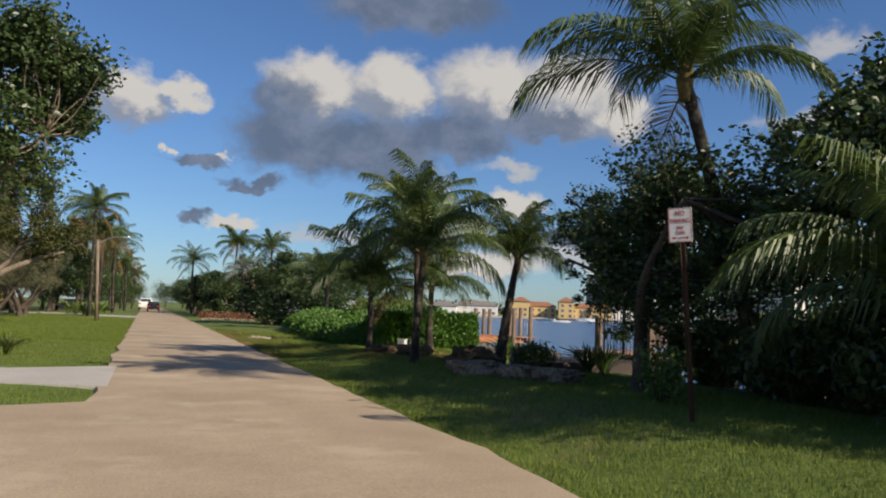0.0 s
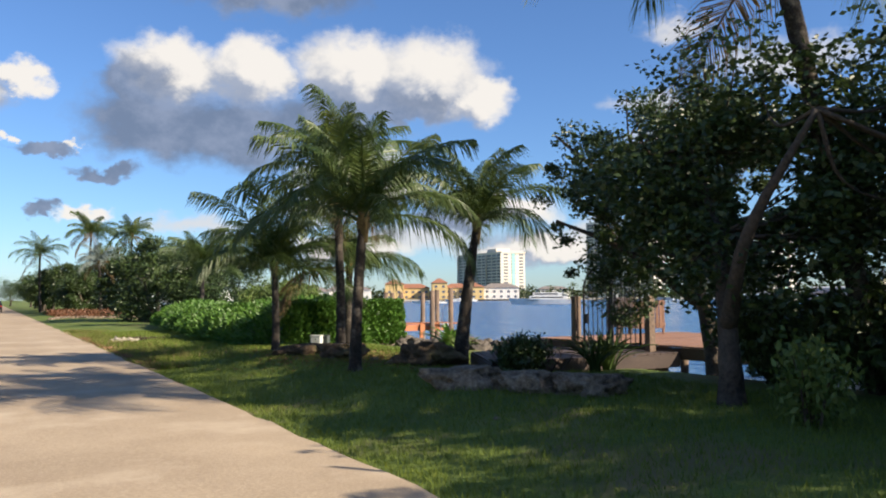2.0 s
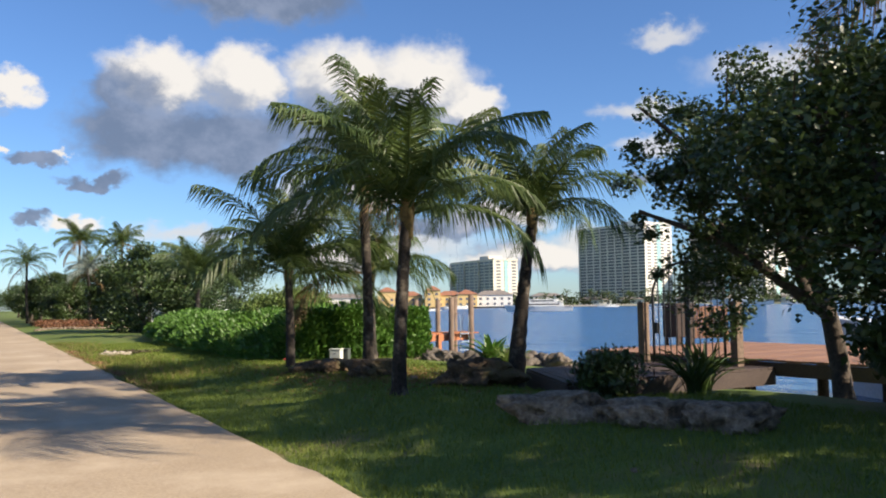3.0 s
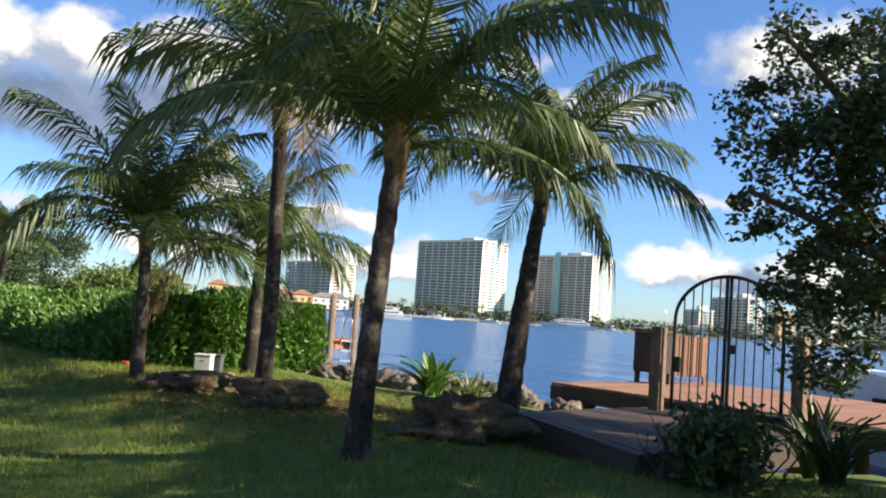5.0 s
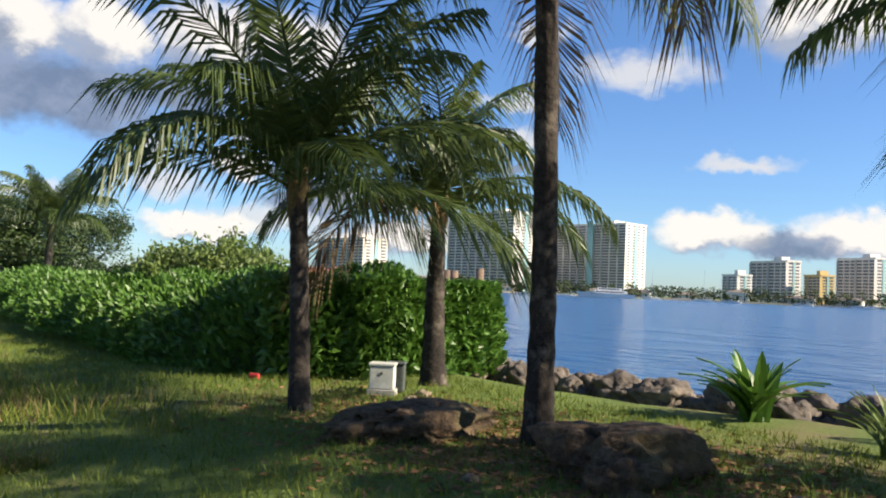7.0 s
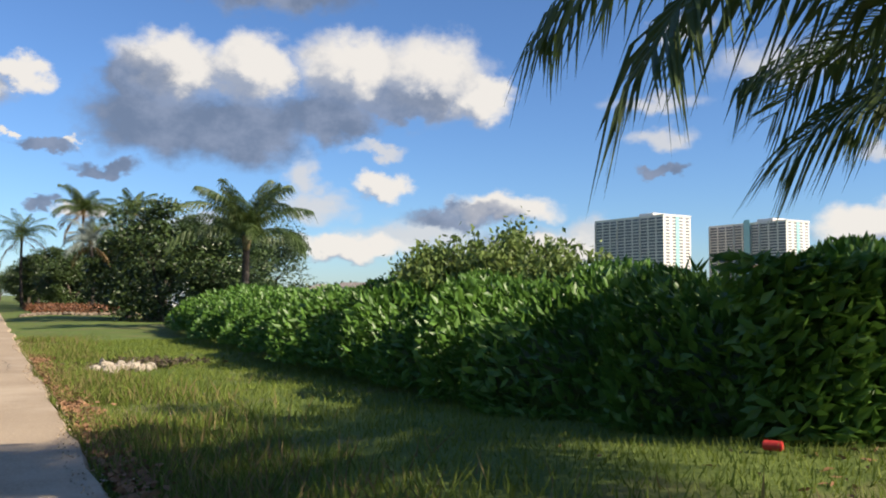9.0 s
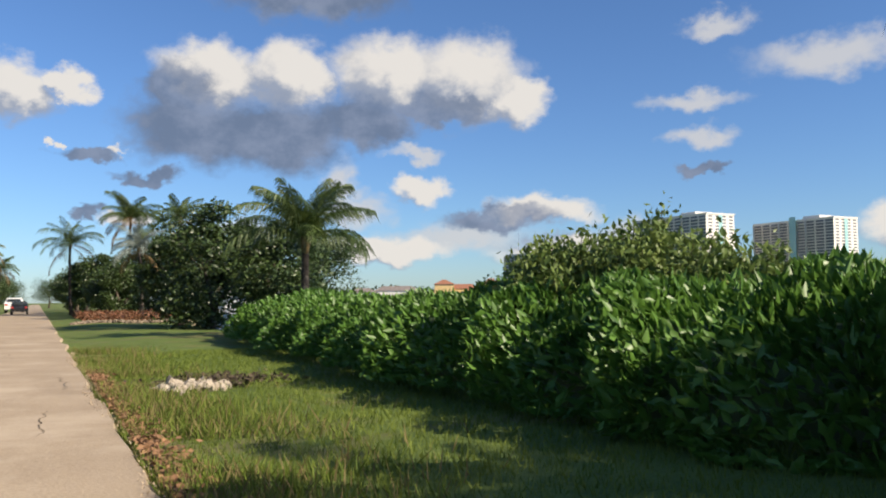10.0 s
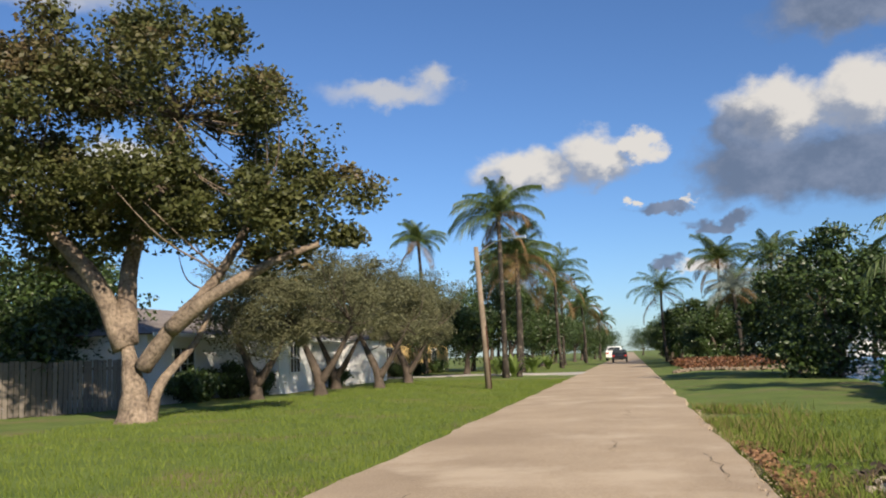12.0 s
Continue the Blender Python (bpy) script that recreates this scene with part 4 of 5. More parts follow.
def dead_twigs(x, y, h, n, seed):
    rnd = random.Random(seed)
    v, f = [], []
    z = gz(x, y)
    for k in range(n):
        a = rnd.uniform(0, 6.28)
        b = Vector((x + rnd.uniform(-0.25, 0.25), y + rnd.uniform(-0.25, 0.25), z - 0.03))
        e = b + Vector((0.3 * math.cos(a), 0.3 * math.sin(a), h * rnd.uniform(0.6, 1)))
        c = b.lerp(e, 0.55) + Vector((rnd.uniform(-0.1, 0.1), rnd.uniform(-0.1, 0.1), 0))
        tube(v, f, [b, c, e], [0.011, 0.008, 0.003], 5)
        tube(v, f, [c, c + Vector((rnd.uniform(-0.25, 0.25), rnd.uniform(-0.25, 0.25), 0.3 * h))], [0.010, 0.003], 4)
    tagged(mesh_object("bare_shrub", v, f, M_BARK_DARK), "small leafless twiggy shrub on the lawn edge", "shrub")


dead_twigs(6.9, 15.9, 0.65, 14, 1)
dead_twigs(7.4, 15.7, 0.6, 9, 2)

# ---- rocks ----


def rock(x, y, sx, sy, sz, turn, seed, label, mat=M_ROCK, z=None, name="rock", group="", flat=0.0):
    bm = bmesh.new()
    bmesh.ops.create_icosphere(bm, subdivisions=4, radius=1.0)
    for v in bm.verts:
        p = v.co.copy()
        q = p * 1.3 + Vector((seed * 3.1, seed, 0))
        r = 1 + 0.42 * noise.noise(q) + 0.20 * noise.noise(q * 2.7) + 0.10 * noise.noise(q * 6.5)
        ridge = abs(noise.noise(q * 1.9 + Vector((9, 2, 4))))
        v.co = p * (r - 0.30 * max(0.0, 0.16 - ridge) / 0.16)
        if flat and v.co.z > 1 - flat:
            v.co.z = 1 - flat + 0.25 * (v.co.z - 1 + flat)
        v.co.x, v.co.y, v.co.z = v.co.x * sx, v.co.y * sy, v.co.z * sz
    ob = part(name, bm, mat, smooth=True)
    ob.matrix_basis = pose(x, y, (gz(x, y) if z is None else z) + 0.28 * sz, 0, 0, turn)
    return tagged(ob, label, "rock", group)


rock(5.15, 14.25, 0.62, 0.34, 0.30, -25, 1, "long ledge of broken pale limestone on the lawn", flat=0.35)
rock(5.7, 13.45, 0.55, 0.38, 0.27, -40, 2, "long ledge of broken pale limestone on the lawn", flat=0.30)
rock(6.2, 12.75, 0.50, 0.36, 0.26, -15, 3, "long ledge of broken pale limestone on the lawn", flat=0.30)
rock(6.62, 18.42, 0.72, 0.50, 0.34, -25, 4, "large dark mossy boulder on the lawn", M_ROCK_DARK)
rock(5.62, 22.75, 0.86, 0.40, 0.24, 5, 5, "flat weathered slab of brown rock under palms", M_ROCK_DARK, flat=0.3)
rock(5.85, 20.85, 0.52, 0.42, 0.34, -35, 6, "flat-topped undercut weathered rock on the lawn", M_ROCK_DARK, flat=0.45)
rock(5.45, 20.5, 0.26, 0.22, 0.18, 20, 7, "small broken brown rock beside the slab", M_ROCK_DARK)
for k, (x, y, s) in enumerate(((6.1, 19.75, 0.09), (6.9, 20.4, 0.05), (4.9, 21.2, 0.06), (7.2, 19.0, 0.06), (6.6, 24.1, 0.08), (6.9, 24.3, 0.10), (5.6, 15.0, 0.05), (4.2, 12.0, 0.04))):
    rock(x, y, s, s * 0.8, s * 0.6, k * 50, 20 + k, "small pale loose stone on the lawn", M_ROCK, group="loose stones")

# riprap along the water's edge
rr = random.Random(8)
shapes = [rock(200, 0, 0.42, 0.34, 0.30, 0, 40 + k, "rough shore boulder at the water's edge", M_RIPRAP, z=-8, group="riprap boulders") for k in range(5)]
for k in range(170):
    y = 20.7 + 13.5 * k / 170 + rr.uniform(-0.3, 0.3)
    row = k % 4
    x = shore(y) - 1.55 + row * 0.42 + rr.uniform(-0.22, 0.22)
    s = rr.uniform(0.45, 1.15)
    z = (0.14, 0.10, -0.12, -0.42)[row] + rr.uniform(-0.06, 0.08)
    c = copy_thing(shapes[k % 5], pose(x, y, z, rr.uniform(-30, 30), rr.uniform(-30, 30), rr.uniform(0, 360)))
    c.scale = (s, s * rr.uniform(0.8, 1.1), s * rr.uniform(0.75, 1.05))
for ob in shapes:
    bpy.data.objects.remove(ob)

# heap of white rubble at the lane's edge
small = []
for k in range(3):
    bm = bmesh.new()
    bmesh.ops.create_icosphere(bm, subdivisions=2, radius=1.0)
    for v in bm.verts:
        v.co *= 1 + 0.6 * noise.noise(v.co * 1.4 + Vector((k * 5, 0, 0)))
    ob = part("rubble_stone", bm, M_RUBBLE)
    tagged(ob, "broken chunk of pale rubble in the grass", "stone", "rubble heap")
    small.append(ob)
for k in range(44):
    a, q = rr.uniform(0, 6.28), rr.random() ** 0.6
    x, y = 3.5 + 0.66 * q * math.cos(a), 37.9 + 0.9 * q * math.sin(a)
    s = rr.uniform(0.04, 0.15) * (1.2 - 0.6 * q)
    c = copy_thing(small[k % 3], pose(x, y, gz(x, y) + 0.01 + 0.07 * (1 - q), rr.uniform(0, 360), rr.uniform(0, 360), 0))
    c.scale = (s, s * 0.8, s * 0.6)
for ob in small:
    bpy.data.objects.remove(ob)

# ---- sign ----


def letters(text, size, at, parent, mat, width):
    cu = bpy.data.curves.new("letters", "FONT")
    cu.body, cu.size, cu.align_x, cu.align_y, cu.extrude = text, size, "CENTER", "CENTER", 0.001
    tmp = new("letters", cu)
    bpy.context.view_layer.update()
    me = bpy.data.meshes.new_from_object(tmp.evaluated_get(bpy.context.evaluated_depsgraph_get()))
    wide = max((v.co.x for v in me.vertices), default=1) - min((v.co.x for v in me.vertices), default=0)
    bpy.data.objects.remove(tmp)
    me.materials.clear()
    me.materials.append(mat)
    ob = new("lettering", me)
    ob.parent = parent
    k = min(1.25, width / wide)
    ob.matrix_basis = Matrix.Translation(at) @ Euler((radians(90), 0, 0)).to_matrix().to_4x4() @ Matrix.Diagonal((k, 1, 1, 1))
    return ob


def no_parking_sign():
    x, y = 5.17, 7.05
    z = gz(x, y)
    ob = thing("no_parking_sign", "white and red no parking sign on rusty post", "road sign", pose(x, y, z, 0, 0, -44.0))
    # post of a folded steel channel
    v, f = [], []
    for zz, lean in ((-0.2, 0.0), (2.80, -0.285)):
        for px, py in ((-0.035, -0.012), (-0.018, 0.016), (0.018, 0.016), (0.035, -0.012), (0.03, -0.018), (0.014, 0.010), (-0.014, 0.010), (-0.03, -0.018)):
            v.append((px + lean * 0.75, py - lean * 0.35, zz))
    for k in range(8):
        f.append((k, (k + 1) % 8, 8 + (k + 1) % 8, 8 + k))
    f += [tuple(range(7, -1, -1)), tuple(range(8, 16))]
    mesh_object("post", v, f, M_RUST, ob)
    plate = part("plate", boxed(-0.1525, -0.003, -0.2285, 0.1525, 0.003, 0.2285, 0.0012), M_SIGN, ob)
    plate.matrix_basis = Matrix.Translation((-0.215, 0.068, 2.565)) @ Euler((0, radians(-3), 0)).to_matrix().to_4x4()
    for k, (t, s, zz, w) in enumerate((("NO", 0.095, 0.155, 0.12), ("PARKING", 0.085, 0.055, 0.25), ("ANY", 0.07, -0.035, 0.10), ("TIME", 0.07, -0.105, 0.12))):
        letters(t, s, (0, -0.0052, zz), plate, M_RED, w)
    bm = boxed(-0.08, -0.0052, -0.176, 0.08, -0.004, -0.164)
    for sx in (-1, 1):
        a = bm.verts.new((sx * 0.115, -0.0046, -0.170))
        b = bm.verts.new((sx * 0.075, -0.0046, -0.150))
        c = bm.verts.new((sx * 0.075, -0.0046, -0.190))
        bm.faces.new((a, b, c))
    part("arrow", bm, M_RED, plate)
    bm = bmesh.new()
    for q in ((-0.147, -0.223, 0.147, -0.216), (-0.147, 0.216, 0.147, 0.223), (-0.147, -0.216, -0.140, 0.216), (0.140, -0.216, 0.147, 0.216)):
        box(bm, q[0], -0.0048, q[1], q[2], -0.0035, q[3])
    part("border", bm, M_RED, plate)
    for zz in (-0.19, 0.19):
        b = bmesh.new()
        bmesh.ops.create_cone(b, cap_ends=True, segments=8, radius1=0.008, radius2=0.006, depth=0.012, matrix=Matrix.Translation((0, -0.008, zz)) @ Euler((radians(90), 0, 0)).to_matrix().to_4x4())
        part("bolt", b, M_CHROME, plate)
    return ob


no_parking_sign()

# ---- utility boxes and litter ----
ub = thing("utility_box", "pale utility box with dark side standing on a slab", "utility box", pose(6.6, 24.62, gz(6.6, 24.62) + 0.02, 0, 0, -42))
part("body", boxed(-0.13, -0.11, 0.05, 0.13, 0.11, 0.29, 0.012), M_BOX, ub)
part("lid", boxed(-0.14, -0.12, 0.292, 0.14, 0.12, 0.32, 0.008), M_BOX, ub)
part("slab", boxed(-0.15, -0.13, -0.12, 0.15, 0.13, 0.046, 0.01), M_CONCRETE, ub)
part("latch", boxed(-0.012, -0.118, 0.20, 0.012, -0.112, 0.23, 0.002), M_BOX_DARK, ub)
ub2 = thing("utility_box", "dark green utility box beside the pale one", "utility box", pose(6.9, 24.8, gz(6.9, 24.8) + 0.03, 0, 0, -42))
part("body", boxed(-0.10, -0.10, -0.03, 0.10, 0.10, 0.27, 0.02), M_BOX_DARK, ub2)
part("lid", boxed(-0.11, -0.11, 0.272, 0.11, 0.11, 0.30, 0.012), M_BOX_DARK, ub2)
can = part("drink_can", bmesh.new(), M_RED)
bm = bmesh.new()
bmesh.ops.create_cone(bm, cap_ends=True, segments=14, radius1=0.033, radius2=0.033, depth=0.12)
bmesh.ops.bevel(bm, geom=[e for e in bm.edges if abs(e.verts[0].co.z - e.verts[1].co.z) < 1e-5], offset=0.006, segments=2, affect="EDGES")
bm.to_mesh(can.data)
bm.free()
can.data.materials.clear()
can.data.materials.append(M_RED)
can.matrix_basis = pose(5.98, 26.37, gz(5.98, 26.37) + 0.05, 90, 0, 30)
tagged(can, "crushed red and white drink can lying in grass", "can")

# ---- deck, gate and dock ----


def plank_floor(parent, p0, p1, p2, p3, n, z, thick, mat, name="plank"):
    """n boards side by side from edge p0-p1 to edge p3-p2."""
    for k in range(n):
        a, b = (k + 0.03) / n, (k + 0.95) / n
        q = [Vector(p0).lerp(Vector(p3), a), Vector(p0).lerp(Vector(p3), b), Vector(p1).lerp(Vector(p2), b), Vector(p1).lerp(Vector(p2), a)]
        j = 0.004 * math.sin(k * 7.3)
        v = [(*c, z + j) for c in q] + [(*c, z + j - thick) for c in q]
        mesh_object(name, v, [(3, 2, 1, 0), (4, 5, 6, 7), (0, 1, 5, 4), (1, 2, 6, 5), (2, 3, 7, 6), (3, 0, 4, 7)], mat, parent)


deck = thing("deck_ramp", "weathered dark timber deck leading to the gate", "deck")
P0, P1, P2, P3 = (6.85, 16.35), (8.0, 19.0), (10.9, 19.1), (11.5, 16.5)
plank_floor(deck, P0, P1, P2, P3, 26, 0.44, 0.035, M_DECK)
for a, b in ((P0, P1), (P0, P3), (P1, P2)):
    d = (Vector(b) - Vector(a)).normalized()
    nrm = Vector((d.y, -d.x)) * 0.02
    v = [(a[0] - nrm.x, a[1] - nrm.y), (b[0] - nrm.x, b[1] - nrm.y), (b[0] + nrm.x, b[1] + nrm.y), (a[0] + nrm.x, a[1] + nrm.y)]
    mesh_object("joist", [(*q, 0.40) for q in v] + [(*q, 0.14) for q in v], [(3, 2, 1, 0), (4, 5, 6, 7), (0, 1, 5, 4), (1, 2, 6, 5), (2, 3, 7, 6), (3, 0, 4, 7)], M_DECK, deck)
for x, y in ((7.25, 16.6), (8.2, 18.75), (10.7, 18.85), (11.2, 16.8), (9.2, 17.8)):
    part("deck_post", boxed(x - 0.05, y - 0.05, gz(x, y) - 0.3, x + 0.05, y + 0.05, 0.395), M_DECK, deck)


def arched_gate():
    a, b = Vector((10.72, 18.62, 0.445)), Vector((11.12, 17.24, 0.445))
    d = b - a
    w = d.length
    ob = thing("arched_gate", "black iron double gate with arched top", "gate", pose(a.x, a.y, a.z, 0, 0, math.degrees(math.atan2(d.y, d.x))))
    rise, shoulder = w / 2, 1.28

    def top(x):
        return shoulder + rise * 0.86 * math.sqrt(max(0.0, 1 - ((x - w / 2) / (w / 2)) ** 2))

    pts = [(0.0, 0, 0.04), (0.0, 0, shoulder * 0.5)] + [(w / 2 - w / 2 * math.cos(math.pi * i / 24), 0, top(w / 2 - w / 2 * math.cos(math.pi * i / 24))) for i in range(25)] + [(w, 0, shoulder * 0.5), (w, 0, 0.04)]
    tube_part("arch_frame", pts, [0.026] * len(pts), M_IRON, ob, sides=8)
    tube_part("bottom_rail", [(0, 0, 0.08), (w, 0, 0.08)], [0.022, 0.022], M_IRON, ob, sides=6)
    n = 12
    for k in range(1, n):
        x = w * k / n
        if abs(x - w / 2) < 0.06:
            continue
        part("bar", boxed(x - 0.009, -0.009, 0.08, x + 0.009, 0.009, top(x), 0.002), M_IRON, ob)
    for s in (-1, 1):
        part("meeting_stile", boxed(w / 2 + s * 0.028 - 0.022, -0.018, 0.04, w / 2 + s * 0.028 + 0.022, 0.018, top(w / 2) - 0.01, 0.003), M_IRON, ob)
    part("lock_box", boxed(w / 2 + 0.05, -0.035, 0.86, w / 2 + 0.13, 0.035, 0.98, 0.006), M_IRON, ob)
    part("lock_plate", boxed(0.03, -0.03, 0.55, 0.10, 0.03, 0.76, 0.006), M_IRON, ob)
    return ob


arched_gate()
for x, y in ((10.65, 18.82), (11.2, 17.04)):
    gp = part("gate_post", boxed(x - 0.08, y - 0.08, -0.3, x + 0.08, y + 0.08, 1.60, 0.012), M_PILE)
    tagged(gp, "square weathered timber gate post", "post", "gate posts")

dock = thing("dock", "red-brown timber boat dock on piles over water", "dock")
plank_floor(dock, (11.25, 21.3), (16.4, 21.6), (16.4, 13.6), (11.75, 13.6), 54, 0.56, 0.04, M_DOCK)
for y in (21.25, 13.56):
    part("fascia", boxed(11.5, y - 0.02, 0.28, 16.4, y + 0.02, 0.515), M_DECK, dock)
v = [(11.23, 21.3), (11.27, 21.3), (11.77, 13.6), (11.73, 13.6)]
mesh_object("fascia", [(*q, 0.515) for q in v] + [(*q, 0.28) for q in v], [(3, 2, 1, 0), (4, 5, 6, 7), (0, 1, 5, 4), (1, 2, 6, 5), (2, 3, 7, 6), (3, 0, 4, 7)], M_DECK, dock)
for x in (11.9, 14.0, 16.1):
    for y in (21.0, 17.4, 14.0):
        tube_part("dock_post", [(x, y, -2.4), (x, y, 0.515)], [0.12, 0.11], M_PILE, dock, sides=10)

cab = thing("dock_cabinet", "dark brown timber dock cabinet on short legs", "cabinet", pose(14.0, 21.2, 0.56, 0, 0, -8))
part("body", boxed(-0.28, -0.28, 0.20, 0.22, 0.28, 0.95, 0.01), M_DECK, cab, "dark brown cabinet body")
part("lid", boxed(-0.31, -0.31, 0.955, 0.25, 0.31, 1.0, 0.01), M_DECK, cab)
for x in (-0.22, 0.16):
    for y in (-0.22, 0.22):
        part("leg", boxed(x - 0.035, y - 0.035, 0.0, x + 0.035, y + 0.035, 0.205), M_DECK, cab)
bench = thing("dock_bench", "brown slatted timber bench back on the dock", "bench", pose(14.75, 21.05, 0.56, 0, 0, -20))
for k in range(9):
    part("slat", boxed(-0.45 + k * 0.105, -0.02, 0.15, -0.37 + k * 0.105, 0.02, 0.92, 0.004), M_DOCK, bench)
part("rail", boxed(-0.48, 0.022, 0.80, 0.58, 0.06, 0.88, 0.004), M_DOCK, bench)
part("rail", boxed(-0.48, 0.022, 0.22, 0.58, 0.06, 0.30, 0.004), M_DOCK, bench)
for x in (-0.44, 0.54):
    part("leg", boxed(x - 0.03, 0.062, 0.0, x + 0.03, 0.12, 0.95, 0.004), M_DOCK, bench)

# second landing with ladder beyond the hedge
landing = thing("boat_landing", "orange timber boat landing with tall pilings", "dock", Matrix.Translation((0.5, 1.5, 0.22)))
plank_floor(landing, (12.2, 33.6), (12.2, 32.3), (15.2, 31.6), (15.2, 32.9), 22, 0.35, 0.05, M_ORANGE)
part("fascia", boxed(12.2, 31.9, 0.05, 15.1, 31.98, 0.29), M_ORANGE, landing)
part("brace", boxed(13.6, 31.8, -0.5, 13.72, 31.88, 0.3), M_ORANGE, landing)
for k, (x, y, h) in enumerate(((14.95, 31.75, 1.75), (14.1, 31.75, 1.65), (13.0, 33.8, 1.6), (14.0, 34.4, 1.6), (15.2, 33.4, 1.7), (15.6, 35.5, 1.6), (14.6, 36.6, 1.6))):
    tube_part("piling", [(x, y, -2.5), (x + 0.02, y, h)], [0.12, 0.10], M_PILE, landing, sides=10, bumpy=0.05)
ladder = thing("boarding_ladder", "bright metal boarding ladder with curved handrails", "ladder", Matrix.Translation((0.5, 1.5, 0.22)))
for x in (14.35, 14.70):
    tube_part("handrail", bend([(x, 31.5, -1.0), (x, 31.5, 0.6), (x, 31.55, 1.0), (x, 31.8, 1.05), (x, 31.95, 0.7), (x, 31.95, 0.36)], 4), [0.02] * 21, M_CHROME, ladder, sides=6)
for z in (-0.6, -0.3, 0.0, 0.3):
    part("rung", boxed(14.35, 31.48, z, 14.70, 31.53, z + 0.03), M_CHROME, ladder)

# ---- boats ----


def boat(x, y, length, beam, height, turn, label, decks=1, mast=0.0, z=WATER_Z):
    ob = thing("motor_yacht" if length > 9 else "boat", label, "boat", pose(x, y, z, 0, 0, turn), "boats on the bay")
    v, f = [], []
    n = 12
    for i in range(n + 1):
        u = i / n
        w = beam / 2 * (1 - max(0, (u - 0.45) / 0.55) ** 2.2) * (0.9 + 0.1 * min(1, u * 4)) + 0.01
        sheer = height * (0.82 + 0.30 * u ** 2)
        xx = -length / 2 + length * u
        v += [(xx + 0.05 * length * (u > 0.9), -w, sheer), (xx, -w * 0.86, -0.1), (xx, w * 0.86, -0.1), (xx + 0.05 * length * (u > 0.9), w, sheer)]
    for i in range(n):
        for k in range(4):
            f.append((i * 4 + k, i * 4 + (k + 1) % 4, i * 4 + 4 + (k + 1) % 4, i * 4 + 4 + k))
    f += [(0, 1, 2, 3), (n * 4 + 3, n * 4 + 2, n * 4 + 1, n * 4)]
    mesh_object("hull", v, f, M_HULL, ob)
    for d in range(decks):
        k = 1 - 0.24 * d
        x0, x1, z0 = -0.36 * length * k, 0.22 * length * k, height * (0.86 + 0.62 * d)
        h = height * 0.60
        part("cabin", boxed(x0, -beam * 0.36 * k, z0, x1, beam * 0.36 * k, z0 + h, h * 0.12), M_HULL, ob)
        part("cabin_window", boxed(x0 + 0.06 * length, -beam * 0.36 * k - 0.02, z0 + h * 0.38, x1 - 0.03 * length, beam * 0.36 * k + 0.02, z0 + h * 0.74), M_GLASS_DARK, ob)
    part("rub_rail", boxed(-length * 0.49, -beam * 0.47, height * 0.70, length * 0.28, beam * 0.47, height * 0.76), M_GLASS_DARK, ob, "dark rub rail")
    if mast:
        tube_part("mast", [(0, 0, height), (0, 0, height + mast)], [0.09, 0.04], M_CHROME, ob, sides=6)
    return ob


boat(18.6, 16.5, 7.6, 2.6, 1.75, 90, "white motor boat moored at the dock", 1)
for k, (a, r, ln, dk, mast) in enumerate(((37.6, 245, 20, 2, 0), (50.2, 520, 34, 2, 0), (47.5, 470, 10, 1, 0), (56.5, 520, 13, 1, 18), (58.2, 540, 12, 1, 16), (53.2, 505, 11, 1, 17), (62.5, 560, 12, 1, 0), (66.0, 570, 15, 1, 18), (44.8, 470, 12, 1, 15), (31.1, 420, 14, 1, 34), (30.6, 425, 13, 1, 28), (41.6, 430, 11, 1, 0), (28.4, 330, 9, 1, 0), (29.6, 300, 7, 1, 0))):
    boat(r * math.sin(radians(a)), 20 + r * math.cos(radians(a)), ln, ln * 0.22, ln * 0.085, 180 - a + 18 * math.sin(k * 3), "white motor yacht moored across the bay" if not mast else "white sailing boat with tall mast across the bay", dk, mast)

# ---- buildings across the bay ----


